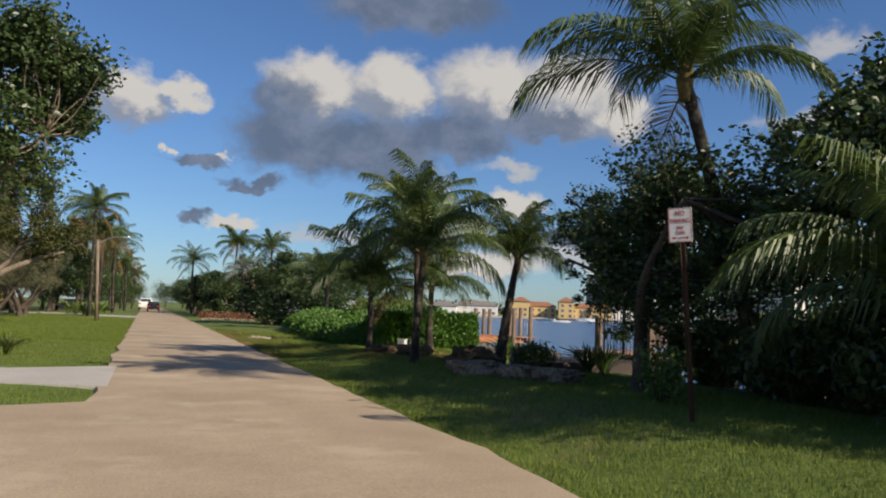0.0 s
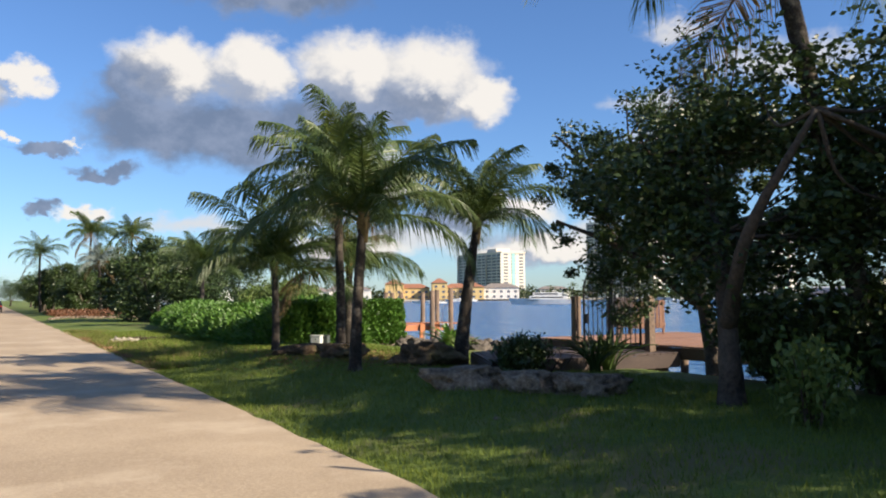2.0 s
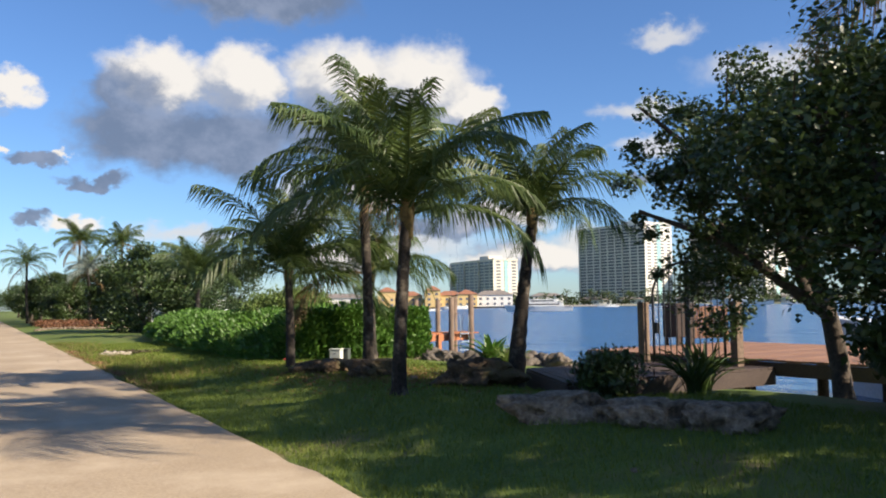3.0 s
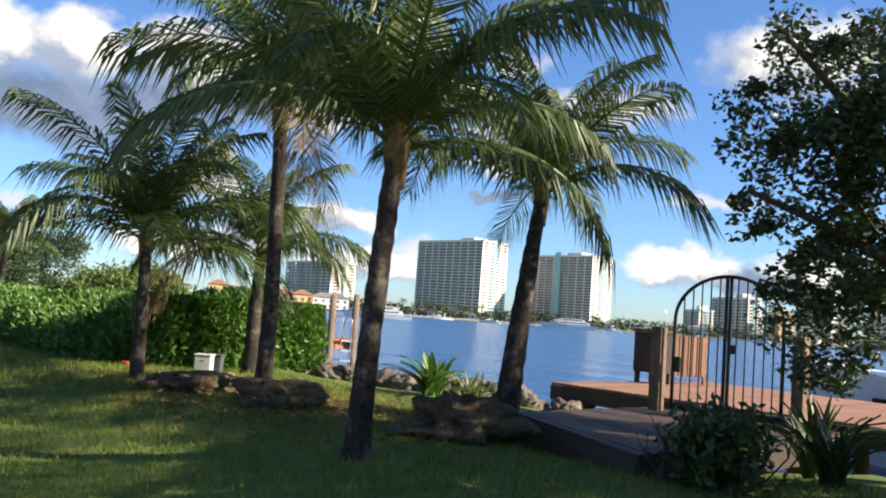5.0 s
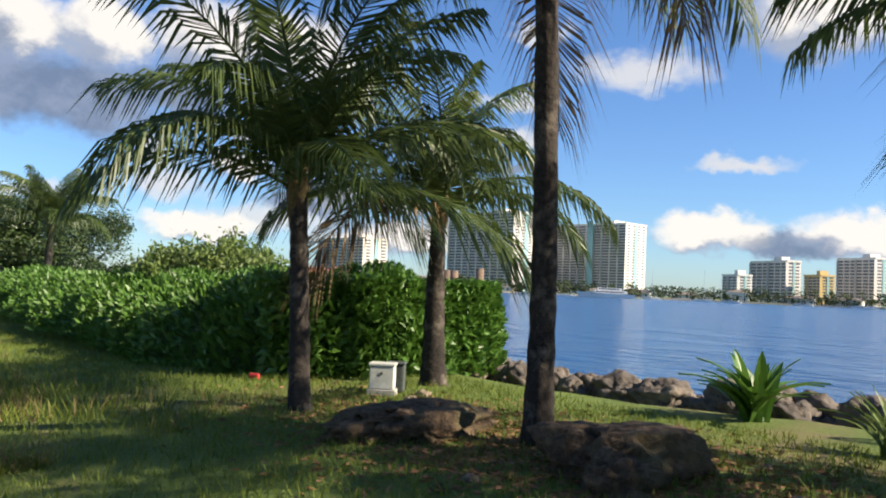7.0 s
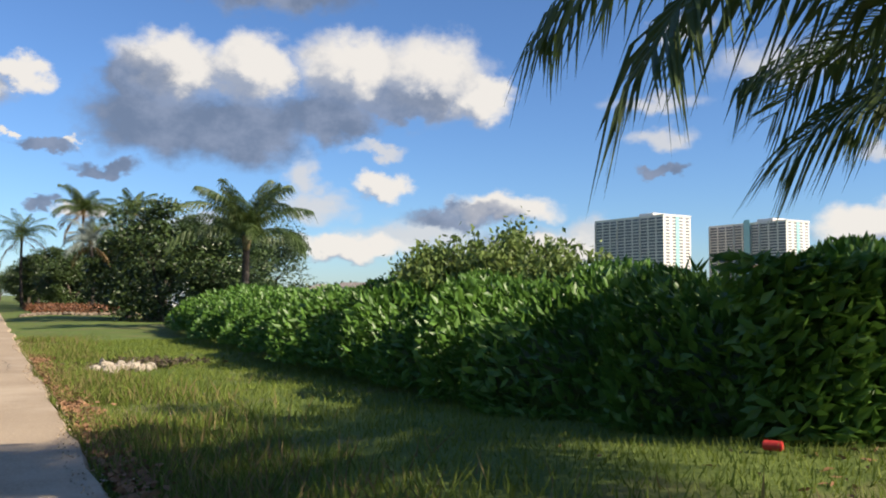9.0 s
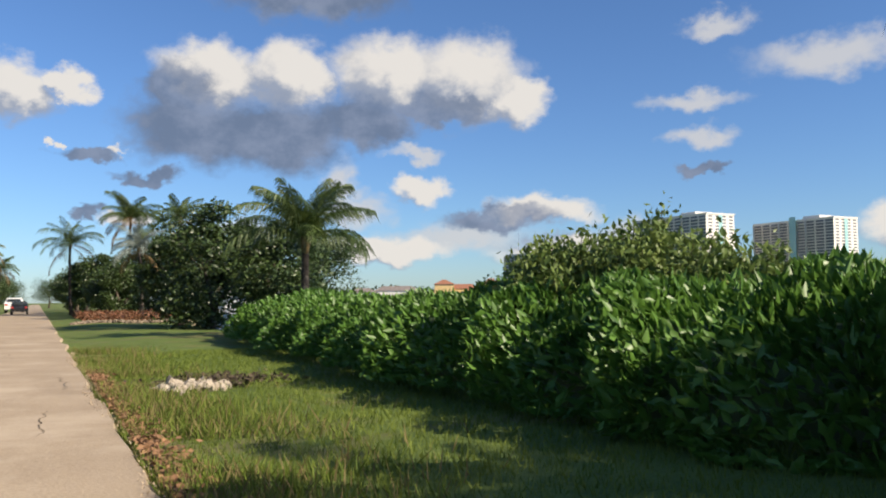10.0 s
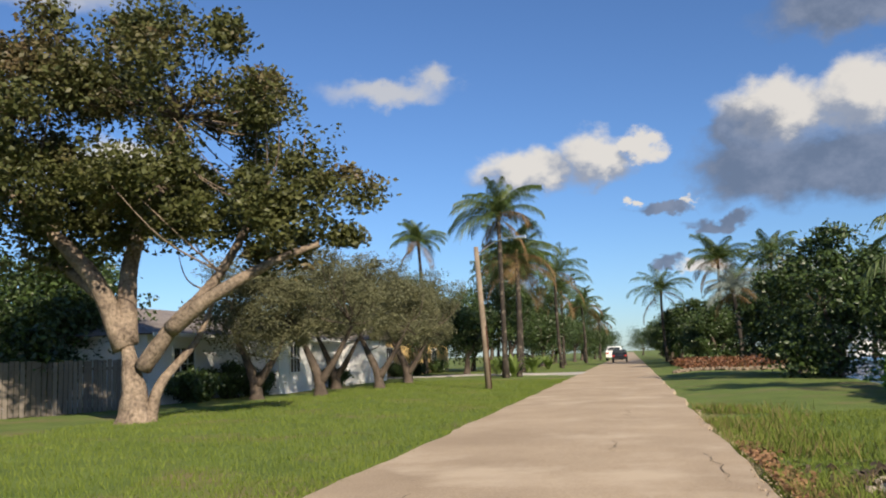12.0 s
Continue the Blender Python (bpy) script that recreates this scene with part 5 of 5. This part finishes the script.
def tower(a_left, a_edge, a_right, d_edge, d_left, height, floors, bays, ends, label, band=None, roof_house=0.4, wall=M_TOWER, group="towers across the bay"):
    """A slab block whose near edge stands at azimuth a_edge; its long face runs off to a_left, its end to a_right."""
    eye = Vector((1.0, 20.0))
    at = lambda a, d: eye + Vector((math.sin(radians(a)), math.cos(radians(a)))) * d
    c, l = at(a_edge, d_edge), at(a_left, d_left)
    long = l - c
    wide = long.length
    ux = long.normalized()
    uy = Vector((ux.y, -ux.x))
    if uy.dot(c - eye) < 0:
        uy = -uy
    t = math.tan(radians(a_right))
    q = c - eye
    deep = (t * q.y - q.x) / (uy.x - t * uy.y)
    deep = max(12.0, min(deep, 60.0))
    m = Matrix(((ux.x, uy.x, 0, c.x), (ux.y, uy.y, 0, c.y), (0, 0, 1, 0.2), (0, 0, 0, 1)))
    ob = thing("apartment_tower", label, "building", Matrix.Translation((c.x, c.y, 0.2)), group)
    loc = Matrix.Translation((-c.x, -c.y, -0.2)) @ m
    body = part("wall", boxed(0, 0, 0, wide, deep, height), wall, ob)
    body.matrix_basis = loc
    top = part("roof_house", boxed(wide * 0.22, deep * 0.2, height, wide * (0.22 + roof_house * 0.5), deep * 0.8, height + 4.0), wall, ob)
    top.matrix_basis = loc
    cap = part("parapet", boxed(-0.5, -0.5, height - 0.9, wide + 0.5, deep + 0.5, height + 0.6), wall, ob)
    cap.matrix_basis = loc
    fh = (height - 5) / floors
    slab = bmesh.new()
    box(slab, 0, -1.3, 0, wide, -0.02, 0.42)
    sl = bpy.data.meshes.new("balcony")
    slab.to_mesh(sl)
    slab.free()
    sl.materials.append(M_BALCONY)
    bw = wide / bays
    g = bmesh.new()
    box(g, bw * 0.10, -0.12, 0, bw * 0.90, 0.1, fh * 0.60)
    wm = bpy.data.meshes.new("window")
    g.to_mesh(wm)
    g.free()
    wm.materials.append(M_WINDOW_FAR)
    ew = deep / ends
    g = bmesh.new()
    box(g, -0.12, ew * 0.22, 0, 0.1, ew * 0.78, fh * 0.5)
    em = bpy.data.meshes.new("window")
    g.to_mesh(em)
    g.free()
    em.materials.append(M_WINDOW_FAR)
    for k in range(floors):
        z = 4 + k * fh
        piece("balcony", sl, ob, loc @ Matrix.Translation((0, 0, z - 0.5)))
        for b in range(bays):
            piece("window", wm, ob, loc @ Matrix.Translation((b * bw, 0, z + 0.4)))
        for b in range(ends):
            piece("window", em, ob, loc @ Matrix.Translation((0, b * ew, z + 0.8)))
    for b in range(0, bays + 1, 3):
        fin = part("fin", boxed(b * bw - 0.28, -1.5, 0, b * bw + 0.22, -0.02, height - 0.95), wall, ob)
        fin.matrix_basis = loc
    if band:
        w0 = part("painted_band", boxed(wide * band[0], -2.0, 0, wide * band[1], -1.85, height + 3.5), M_TOWER_BAND, ob, "aqua painted vertical band")
        w0.matrix_basis = loc
    w1 = part("painted_band", boxed(-0.35, deep * 0.42, 0, -0.16, deep * 0.56, height - 1), M_TOWER_BAND, ob, "aqua painted vertical band")
    w1.matrix_basis = loc
    return ob


tower(39.1, 43.6, 45.3, 860, 930, 83, 24, 9, 4, "pale concrete apartment tower with rows of balconies")
tower(46.5, 51.2, 52.5, 870, 930, 75, 24, 9, 4, "pale apartment tower with aqua vertical stripe", band=(0.44, 0.52))
tower(30.2, 33.3, 34.9, 720, 790, 41, 13, 9, 3, "beige apartment block with white balcony bands", wall=M_BALCONY)
tower(57.5, 58.5, 58.9, 700, 720, 21, 7, 5, 2, "low beige apartment block across the bay")
tower(59.2, 61.4, 62.2, 760, 800, 36, 11, 6, 2, "mid-rise beige apartment block across the bay")
tower(62.4, 63.4, 63.8, 740, 760, 24, 8, 4, 2, "low ochre apartment block across the bay", wall=M_YELLOW)
tower(64.3, 66.4, 67.3, 800, 830, 42, 13, 6, 2, "pale grey apartment block across the bay")
tower(68.4, 70.6, 71.6, 760, 800, 36, 11, 6, 2, "pale beige apartment block across the bay")
tower(74.0, 78.0, 80.0, 820, 860, 45, 14, 6, 2, "pale beige apartment block across the bay")


def far_house(a, r, w, d, h, turn, wall, label, hip=0.5, name="house"):
    x, y = r * math.sin(radians(a)), 20 + r * math.cos(radians(a))
    ob = thing(name, label, "house", pose(x, y, 0.1, 0, 0, turn), "houses across the bay")
    part("wall", boxed(-w / 2, -d / 2, 0, w / 2, d / 2, h), wall, ob)
    bm = bmesh.new()
    q = [bm.verts.new(p) for p in ((-w / 2 - 0.6, -d / 2 - 0.6, h), (w / 2 + 0.6, -d / 2 - 0.6, h), (w / 2 + 0.6, d / 2 + 0.6, h), (-w / 2 - 0.6, d / 2 + 0.6, h), (-w / 2 + d * 0.45 * min(1, w / d * 0.9), 0, h + d * hip * 0.5), (w / 2 - d * 0.45 * min(1, w / d * 0.9), 0, h + d * hip * 0.5))]
    for k in ((0, 1, 5, 4), (1, 2, 5), (2, 3, 4, 5), (3, 0, 4), (3, 2, 1, 0)):
        bm.faces.new([q[i] for i in k])
    part("roof", bm, M_ROOF if wall is M_YELLOW else M_ROOF_GREY, ob)
    n = max(2, int(w / 4))
    for fl in range(max(1, int(h / 3.2))):
        for k in range(n):
            xx = -w / 2 + w * (k + 0.5) / n
            part("window", boxed(xx - 0.8, -d / 2 - 0.08, 0.9 + fl * 3.1, xx + 0.8, -d / 2 - 0.01, 2.3 + fl * 3.1), M_WINDOW_FAR, ob)
    return ob


for a, r, w, h, wl in ((26.0, 485, 11, 9.5, M_YELLOW), (27.3, 492, 20, 7, M_YELLOW), (29.2, 485, 9, 10, M_YELLOW), (30.4, 492, 16, 7, M_YELLOW), (31.6, 490, 12, 7.5, M_YELLOW), (33.5, 500, 22, 7, M_TOWER), (22.8, 480, 26, 6, M_TOWER), (20.5, 478, 16, 5, M_WHITE)):
    far_house(a, r, w, 11, h, -25, wl, "yellow stucco waterfront hotel wing with tiled roof" if wl is M_YELLOW else "pale waterfront house with tiled roof")
hr = random.Random(5)
for k in range(15):
    a = 37 + k * 3.1 + hr.uniform(-0.5, 0.5)
    r = 470 + 3.2 * max(0.0, min(a, 75.0) - 20) + 22
    far_house(a, r, hr.uniform(12, 24), 10, hr.choice((3.2, 4.0, 6.2)), -a + hr.uniform(-15, 15), hr.choice((M_WHITE, M_TOWER)), "low pale waterfront house across the bay", 0.4)

# belt of trees along the far shore
blobs = []
for k in range(230):
    a = 13 + k * 0.37 + hr.uniform(-0.2, 0.2)
    r = 470 + 3.2 * max(0.0, min(a, 75.0) - 20) + hr.uniform(6, 50)
    h = hr.uniform(2.2, 5.4)
    blobs.append((r * math.sin(radians(a)), 20 + r * math.cos(radians(a)), h, hr.uniform(4, 8), hr.uniform(4, 8), h, 90))
tagged(leaves_object("far_trees", leaf_cloud(blobs, 1.9, 0.35, 3, 0.6, 0.3), M_FAR_GREEN), "belt of dark trees along the far shore", "trees", kind="stuff")
for k in range(26):
    a = 37 + k * 1.45 + hr.uniform(-0.4, 0.4)
    r = 470 + 3.2 * max(0.0, min(a, 75.0) - 20) + hr.uniform(8, 16)
    x, y, h = r * math.sin(radians(a)), 20 + r * math.cos(radians(a)), hr.uniform(5.5, 9)
    palm((x, y, 0.2), (x + 0.3, y, h), 4.0, (2, 3, 3, 3, 2, 1, 0), "small palm on the far shore", 0.25, 0.18, 300 + k, group="palms on the far shore", far=True, dry=0)

# ---- left side of the lane: fence, houses, pole, car ----
fence = thing("board_fence", "weathered grey timber board fence behind the big tree", "fence")
fa, fb = Vector((-23.0, 36.0)), Vector((-15.2, 54.6))
fd = (fb - fa).normalized()
turn = math.degrees(math.atan2(fd.y, fd.x))
n = 120
bd = boxed(-0.072, -0.011, 0.02, 0.072, 0.011, 1.66, 0.003)
bdm = bpy.data.meshes.new("board")
bd.to_mesh(bdm)
bd.free()
bdm.materials.append(M_FENCE)
fr = random.Random(3)
for k in range(n):
    p = fa.lerp(fb, (k + 0.5) / n)
    piece("board", bdm, fence, pose(p.x, p.y, gz(p.x, p.y) - 0.02 + fr.uniform(-0.03, 0.03), fr.uniform(-1, 1), fr.uniform(-0.8, 0.8), turn))
for k in range(9):
    p = fa.lerp(fb, k / 8) + Vector((-fd.y, fd.x)) * 0.08
    part("post", boxed(p.x - 0.05, p.y - 0.05, -0.1, p.x + 0.05, p.y + 0.05, 1.55, 0.006), M_FENCE, fence)
for z in (0.45, 1.35):
    r = part("rail", boxed(0, -0.02, z, (fb - fa).length, 0.02, z + 0.09), M_FENCE, fence)
    r.matrix_basis = pose(fa.x - fd.y * 0.035, fa.y + fd.x * 0.035, 0.05, 0, 0, turn)


def house_window(parent, x, y, z, w, h, cols=3, rows_=2):
    """A window in a wall that faces the lane (+x)."""
    win = part("window", boxed(x - 0.02, y - w / 2, z, x + 0.01, y + w / 2, z + h), M_GLASS_DARK, parent)
    bm = bmesh.new()
    for a, b in ((y - w / 2 - 0.07, y - w / 2), (y + w / 2, y + w / 2 + 0.07)):
        box(bm, x - 0.02, a, z - 0.07, x + 0.05, b, z + h + 0.07)
    for a, b in ((z - 0.07, z), (z + h, z + h + 0.07)):
        box(bm, x - 0.02, y - w / 2, a, x + 0.05, y + w / 2, b)
    part("window_frame", bm, M_WHITE, win)
    bm = bmesh.new()
    for k in range(1, cols):
        c = y - w / 2 + w * k / cols
        box(bm, x + 0.011, c - 0.018, z, x + 0.035, c + 0.018, z + h)
    for k in range(1, rows_):
        c = z + h * k / rows_
        box(bm, x + 0.011, y - w / 2, c - 0.018, x + 0.034, y + w / 2, c + 0.018)
    part("glazing_bar", bm, M_WHITE, win)


def bungalow(x0, x1, y0, y1, h, wall, roof, label, windows, wings=(), rise=1.5):
    ob = thing("house", label, "house")
    part("wall", boxed(x0, y0, -0.1, x1, y1, h), wall, ob)
    for a, b, front in wings:
        part("front_wing", boxed(x1 - 0.1, a, -0.1, front, b, h - 0.05), wall, ob)
        bm = bmesh.new()
        q = [bm.verts.new(p) for p in ((x1 - 1.5, a - 0.3, h), (front + 0.35, a - 0.3, h), (front + 0.35, b + 0.3, h), (x1 - 1.5, b + 0.3, h), (x1 - 1.5, (a + b) / 2, h + 0.9), (front + 0.1, (a + b) / 2, h + 0.9))]
        for k in ((0, 1, 5, 4), (1, 2, 5), (2, 3, 4, 5), (3, 0, 4), (3, 2, 1, 0)):
            bm.faces.new([q[i] for i in k])
        part("wing_roof", bm, roof, ob)
    bm = bmesh.new()
    e = 0.5
    c = (x0 + x1) / 2
    k_ = (x1 - x0) * 0.45
    q = [bm.verts.new(p) for p in ((x0 - e, y0 - e, h + 0.01), (x1 + e, y0 - e, h + 0.01), (x1 + e, y1 + e, h + 0.01), (x0 - e, y1 + e, h + 0.01), (c, y0 + k_, h + rise), (c, y1 - k_, h + rise))]
    for k in ((1, 2, 5, 4), (0, 1, 4), (2, 3, 5), (3, 0, 4, 5), (3, 2, 1, 0)):
        bm.faces.new([q[i] for i in k])
    part("roof", bm, roof, ob)
    part("fascia", boxed(x1 + e, y0 - e, h - 0.12, x1 + e + 0.04, y1 + e, h + 0.04), M_WHITE, ob)
    for x, y, z, w, hh in windows:
        house_window(ob, x, y, z, w, hh)
    return ob


bungalow(-25.0, -15.6, 56.0, 80.0, 2.6, M_WHITE, M_ROOF_GREY, "white single-storey house with grey roof behind trees",
         ((-15.59, 58.4, 0.95, 1.5, 1.15), (-13.69, 64.6, 1.0, 1.1, 1.2), (-15.59, 70.5, 0.9, 1.4, 1.1)), ((62.9, 66.6, -13.7), (76.2, 79.6, -13.9)))
bungalow(-27.0, -16.2, 84.0, 108.0, 3.2, M_YELLOW, M_ROOF_GREY, "pale yellow stucco house with grey roof", ((-16.19, 88.0, 0.9, 1.6, 1.3), (-16.19, 95.0, 0.9, 1.6, 1.3), (-16.19, 102.0, 0.9, 1.6, 1.3)))
bungalow(16.0, 27.0, 112.0, 128.0, 3.0, M_WHITE, M_ROOF_GREY, "white house beyond the palms", ())
pr = thing("porch_railing", "white timber porch railing before the house", "railing")
for y0, y1 in ((66.8, 69.6), (72.5, 76.0)):
    part("top_rail", boxed(-14.1, y0, 0.72, -14.02, y1, 0.80), M_WHITE, pr)
    part("bottom_rail", boxed(-14.1, y0, 0.18, -14.02, y1, 0.25), M_WHITE, pr)
    k = int((y1 - y0) / 0.28)
    for i in range(k + 1):
        y = y0 + (y1 - y0) * i / k
        part("baluster", boxed(-14.085, y - 0.025, 0.05, -14.035, y + 0.025, 0.72), M_WHITE, pr)

pole = thing("lamp_pole", "leaning timber utility pole with lamp arm", "utility pole")
tube_part("pole", [(-4.85, 64.0, -0.2), (-4.98, 64.0, 2.8), (-5.12, 63.9, 5.95)], [0.14, 0.125, 0.10], M_POLE, pole, sides=12, bumpy=0.04)
tube_part("arm", bend([(-5.1, 63.9, 5.6), (-4.6, 63.9, 5.95), (-4.0, 63.8, 6.2), (-3.3, 63.8, 6.25)], 4), [0.03] * 13, M_CHROME, pole, sides=6)
part("lamp_head", boxed(-3.45, 63.7, 6.17, -2.95, 63.92, 6.29, 0.03), M_CHROME, pole)
tube_part("conduit", [(-4.72, 63.92, 0.0), (-4.84, 63.9, 2.6)], [0.025, 0.025], M_RUST, pole, sides=6)


def car(x, y, turn, label, paint=M_CAR, size=1.0):
    ob = thing("car", label, "car", pose(x, y, 0.0, 0, 0, turn) @ Matrix.Diagonal((size, size, size, 1)))
    prof = ((-2.1, 0.35), (-2.15, 0.75), (-1.9, 0.98), (-1.45, 1.05), (-1.0, 1.5), (0.45, 1.52), (1.05, 1.05), (1.95, 0.9), (2.1, 0.65), (2.1, 0.35))
    v = [(px, s * (0.88 if pz < 1.1 else 0.68), pz) for s in (-1, 1) for px, pz in prof]
    n = len(prof)
    f = [tuple(range(n)), tuple(range(2 * n - 1, n - 1, -1))] + [((k + 1) % n, k, n + k, n + (k + 1) % n) for k in range(n)]
    mesh_object("body", v, f, paint, ob)
    part("rear_window", boxed(-1.50, -0.62, 1.12, -1.12, 0.62, 1.42), M_GLASS_DARK, ob)
    for s in (-1, 1):
        part("side_window", boxed(-0.95, s * 0.76 - 0.03, 1.08, 0.6, s * 0.76 + 0.03, 1.42), M_GLASS_DARK, ob)
        part("tail_lamp", boxed(-2.17, s * 0.7 - 0.14, 0.72, -2.08, s * 0.7 + 0.14, 0.88), M_LAMP_RED, ob)
        for px in (-1.3, 1.35):
            b = bmesh.new()
            bmesh.ops.create_cone(b, cap_ends=True, segments=18, radius1=0.33, radius2=0.33, depth=0.22, matrix=Matrix.Translation((px, s * 0.8, 0.33)) @ Euler((radians(90), 0, 0)).to_matrix().to_4x4())
            part("wheel", b, M_RUBBER, ob)
    return ob


car(-0.4, 132, 90, "dark hatchback standing on the lane far ahead")
car(-1.5, 158, 90, "white van standing at the end of the lane", M_HULL, 1.35)
car(-9.5, 111, 0, "dark car parked under the palms")

# planting bed with a low stone edge on the right further on
bed = np.random.default_rng(12)
P = np.c_[4.2 + 6.5 * bed.random(5000), 84 + 22 * bed.random(5000), 0.05 + 0.6 * bed.random(5000) ** 2]
tagged(leaves_object("bedding_plants", leaf_lozenges(P, 0.22, 0.3, bed, 1.0), M_FLOWER), "bed of reddish low plants beside the lane", "plants", kind="stuff")
for k in range(26):
    rock(3.4 + 0.30 * k, 79.0 + 1.6 * math.sin(k * 0.35) + 0.2 * (k % 2), 0.24, 0.18, 0.14, k * 37, 90 + k % 5, "low edging stone of the planting bed", M_ROCK, group="bed edging stones")

# cracks in the lane
for k, (x, y, ln) in enumerate(((1.5, 34.0, 2.2), (1.9, 38.5, 2.6), (0.6, 41.0, 1.8), (-1.2, 36.0, 2.0), (1.0, 47.0, 2.4))):
    cr = random.Random(k)
    v, f = [], []
    px, py = x, y
    for i in range(16):
        w = 0.005 * (1 - abs(i - 8) / 9) + 0.002
        v += [(px - w, py, 0.0165 - 0.010 * abs(px) / 2.3), (px + w, py, 0.0165 - 0.010 * abs(px) / 2.3)]
        px, py = px + cr.uniform(-0.07, 0.07), py + ln / 16
    for i in range(15):
        f.append((2 * i, 2 * i + 1, 2 * i + 3, 2 * i + 2))
    tagged(mesh_object("road_crack", v, f, M_ASH), "thin dark crack in the worn lane", "crack", kind="structure")
crumb = np.random.default_rng(31)
k = 1500
y = 23 + 26 * crumb.random(k)
P = np.c_[2.18 + np.abs(crumb.normal(size=k)) * 0.13 + 0.10 * np.sin(y * 0.8), y, 0.006 + 0.012 * crumb.random(k)]
tagged(leaves_object("edge_gravel", leaf_lozenges(P, 0.022, 0.4, crumb, 0.4), M_ROAD), "grey crumbled gravel along the lane's edge", "gravel", kind="stuff")

# ---- grass and litter ----


def blades(n, place, h0, h1, mat, seed, name, label):
    rng = np.random.default_rng(seed)
    X, Y = place(rng, n)
    Z = np.array([ground_z(float(a), float(b)) for a, b in zip(X, Y)])
    h = rng.uniform(h0, h1, len(X))
    a = rng.uniform(0, 6.283, len(X))
    w = 0.004 + 0.035 * h
    lean = rng.normal(size=(len(X), 2)) * h[:, None] * 0.45
    V = np.empty((len(X), 3, 3))
    V[:, 0] = np.c_[X - np.cos(a) * w, Y - np.sin(a) * w, Z - 0.01]
    V[:, 1] = np.c_[X + np.cos(a) * w, Y + np.sin(a) * w, Z - 0.01]
    V[:, 2] = np.c_[X + lean[:, 0], Y + lean[:, 1], Z + h]
    me = bpy.data.meshes.new(name)
    k = len(X)
    me.vertices.add(3 * k)
    me.vertices.foreach_set("co", V.reshape(-1))
    me.loops.add(3 * k)
    me.loops.foreach_set("vertex_index", np.arange(3 * k))
    me.polygons.add(k)
    me.polygons.foreach_set("loop_start", np.arange(k) * 3)
    me.materials.append(mat)
    me.update(calc_edges=True)
    tagged(new(name, me), label, "grass", kind="stuff")


def right_lawn(rng, n):
    y = 3 + 44 * rng.random(n) ** 1.1
    return 2.28 + 6.2 * rng.random(n) ** 1.15 + 0.1 * np.sin(y * 1.3), y


def verge(rng, n):
    y = 24 + 26 * rng.random(n) ** 1.4
    x = 2.3 + np.abs(rng.normal(size=n)) * 0.8
    keep = (np.sin(x * 2.3 + y * 0.9) + np.sin(y * 1.7) * 0.8 > -0.7) & (np.hypot(x - 3.5, y - 37.9) > 0.5)
    return x[keep], y[keep]


def left_lawn(rng, n):
    y = 33 + 42 * rng.random(n) ** 1.5
    return -2.25 - 9.5 * rng.random(n) ** 1.2, y


blades(150000, right_lawn, 0.03, 0.085, M_GRASS, 1, "lawn_grass", "short uneven lawn grass beside the lane")
blades(20000, verge, 0.06, 0.19, M_GRASS, 2, "verge_grass", "long rough grass along the lane's edge")
blades(7000, verge, 0.06, 0.22, M_DRYGRASS, 3, "dry_verge_grass", "dry yellow grass along the lane's edge")
def left_near(rng, n):
    y = 4 + 29 * rng.random(n)
    x = -2.3 - 3.4 * rng.random(n)
    keep = ((y > 12) & (y < 14.6)) | (y > 19.6)
    return x[keep], y[keep]


blades(30000, left_near, 0.03, 0.09, M_GRASS, 5, "near_lawn_grass", "short lawn grass beside the driveway")
blades(110000, left_lawn, 0.04, 0.10, M_GRASS, 4, "left_lawn_grass", "bright mown lawn grass before the houses")
lit = np.random.default_rng(9)
k = 2600
y = 24 + 18 * lit.random(k)
P = np.c_[2.32 + np.abs(lit.normal(size=k)) * 0.16, y, 0.015 + 0.02 * lit.random(k)]
tagged(leaves_object("leaf_litter", leaf_lozenges(P, 0.07, 0.3, lit, 0.2), M_LITTER), "brown fallen leaves along the lane's edge", "leaves", kind="stuff")
k = 1100
P = np.c_[3.9 + 0.5 * lit.normal(size=k), 38.6 + 0.5 * lit.normal(size=k), np.zeros(k)]
P[:, 2] = [ground_z(a, b) + 0.02 + 0.03 * lit.random() for a, b in P[:, :2]]
tagged(leaves_object("scorched_litter", leaf_lozenges(P, 0.12, 0.35, lit, 0.25), M_ASH), "dark scorched litter round the rubble heap", "leaves", kind="stuff")
k = 5200
P = np.c_[6.0 + 0.75 * lit.normal(size=k), 21.6 + 1.5 * lit.normal(size=k), np.zeros(k)]
P[:, 2] = [ground_z(a, b) + 0.012 for a, b in P[:, :2]]
tagged(leaves_object("palm_litter", leaf_lozenges(P, 0.10, 0.12, lit, 0.15), M_LITTER), "dry brown litter under the palms", "leaves", kind="stuff")
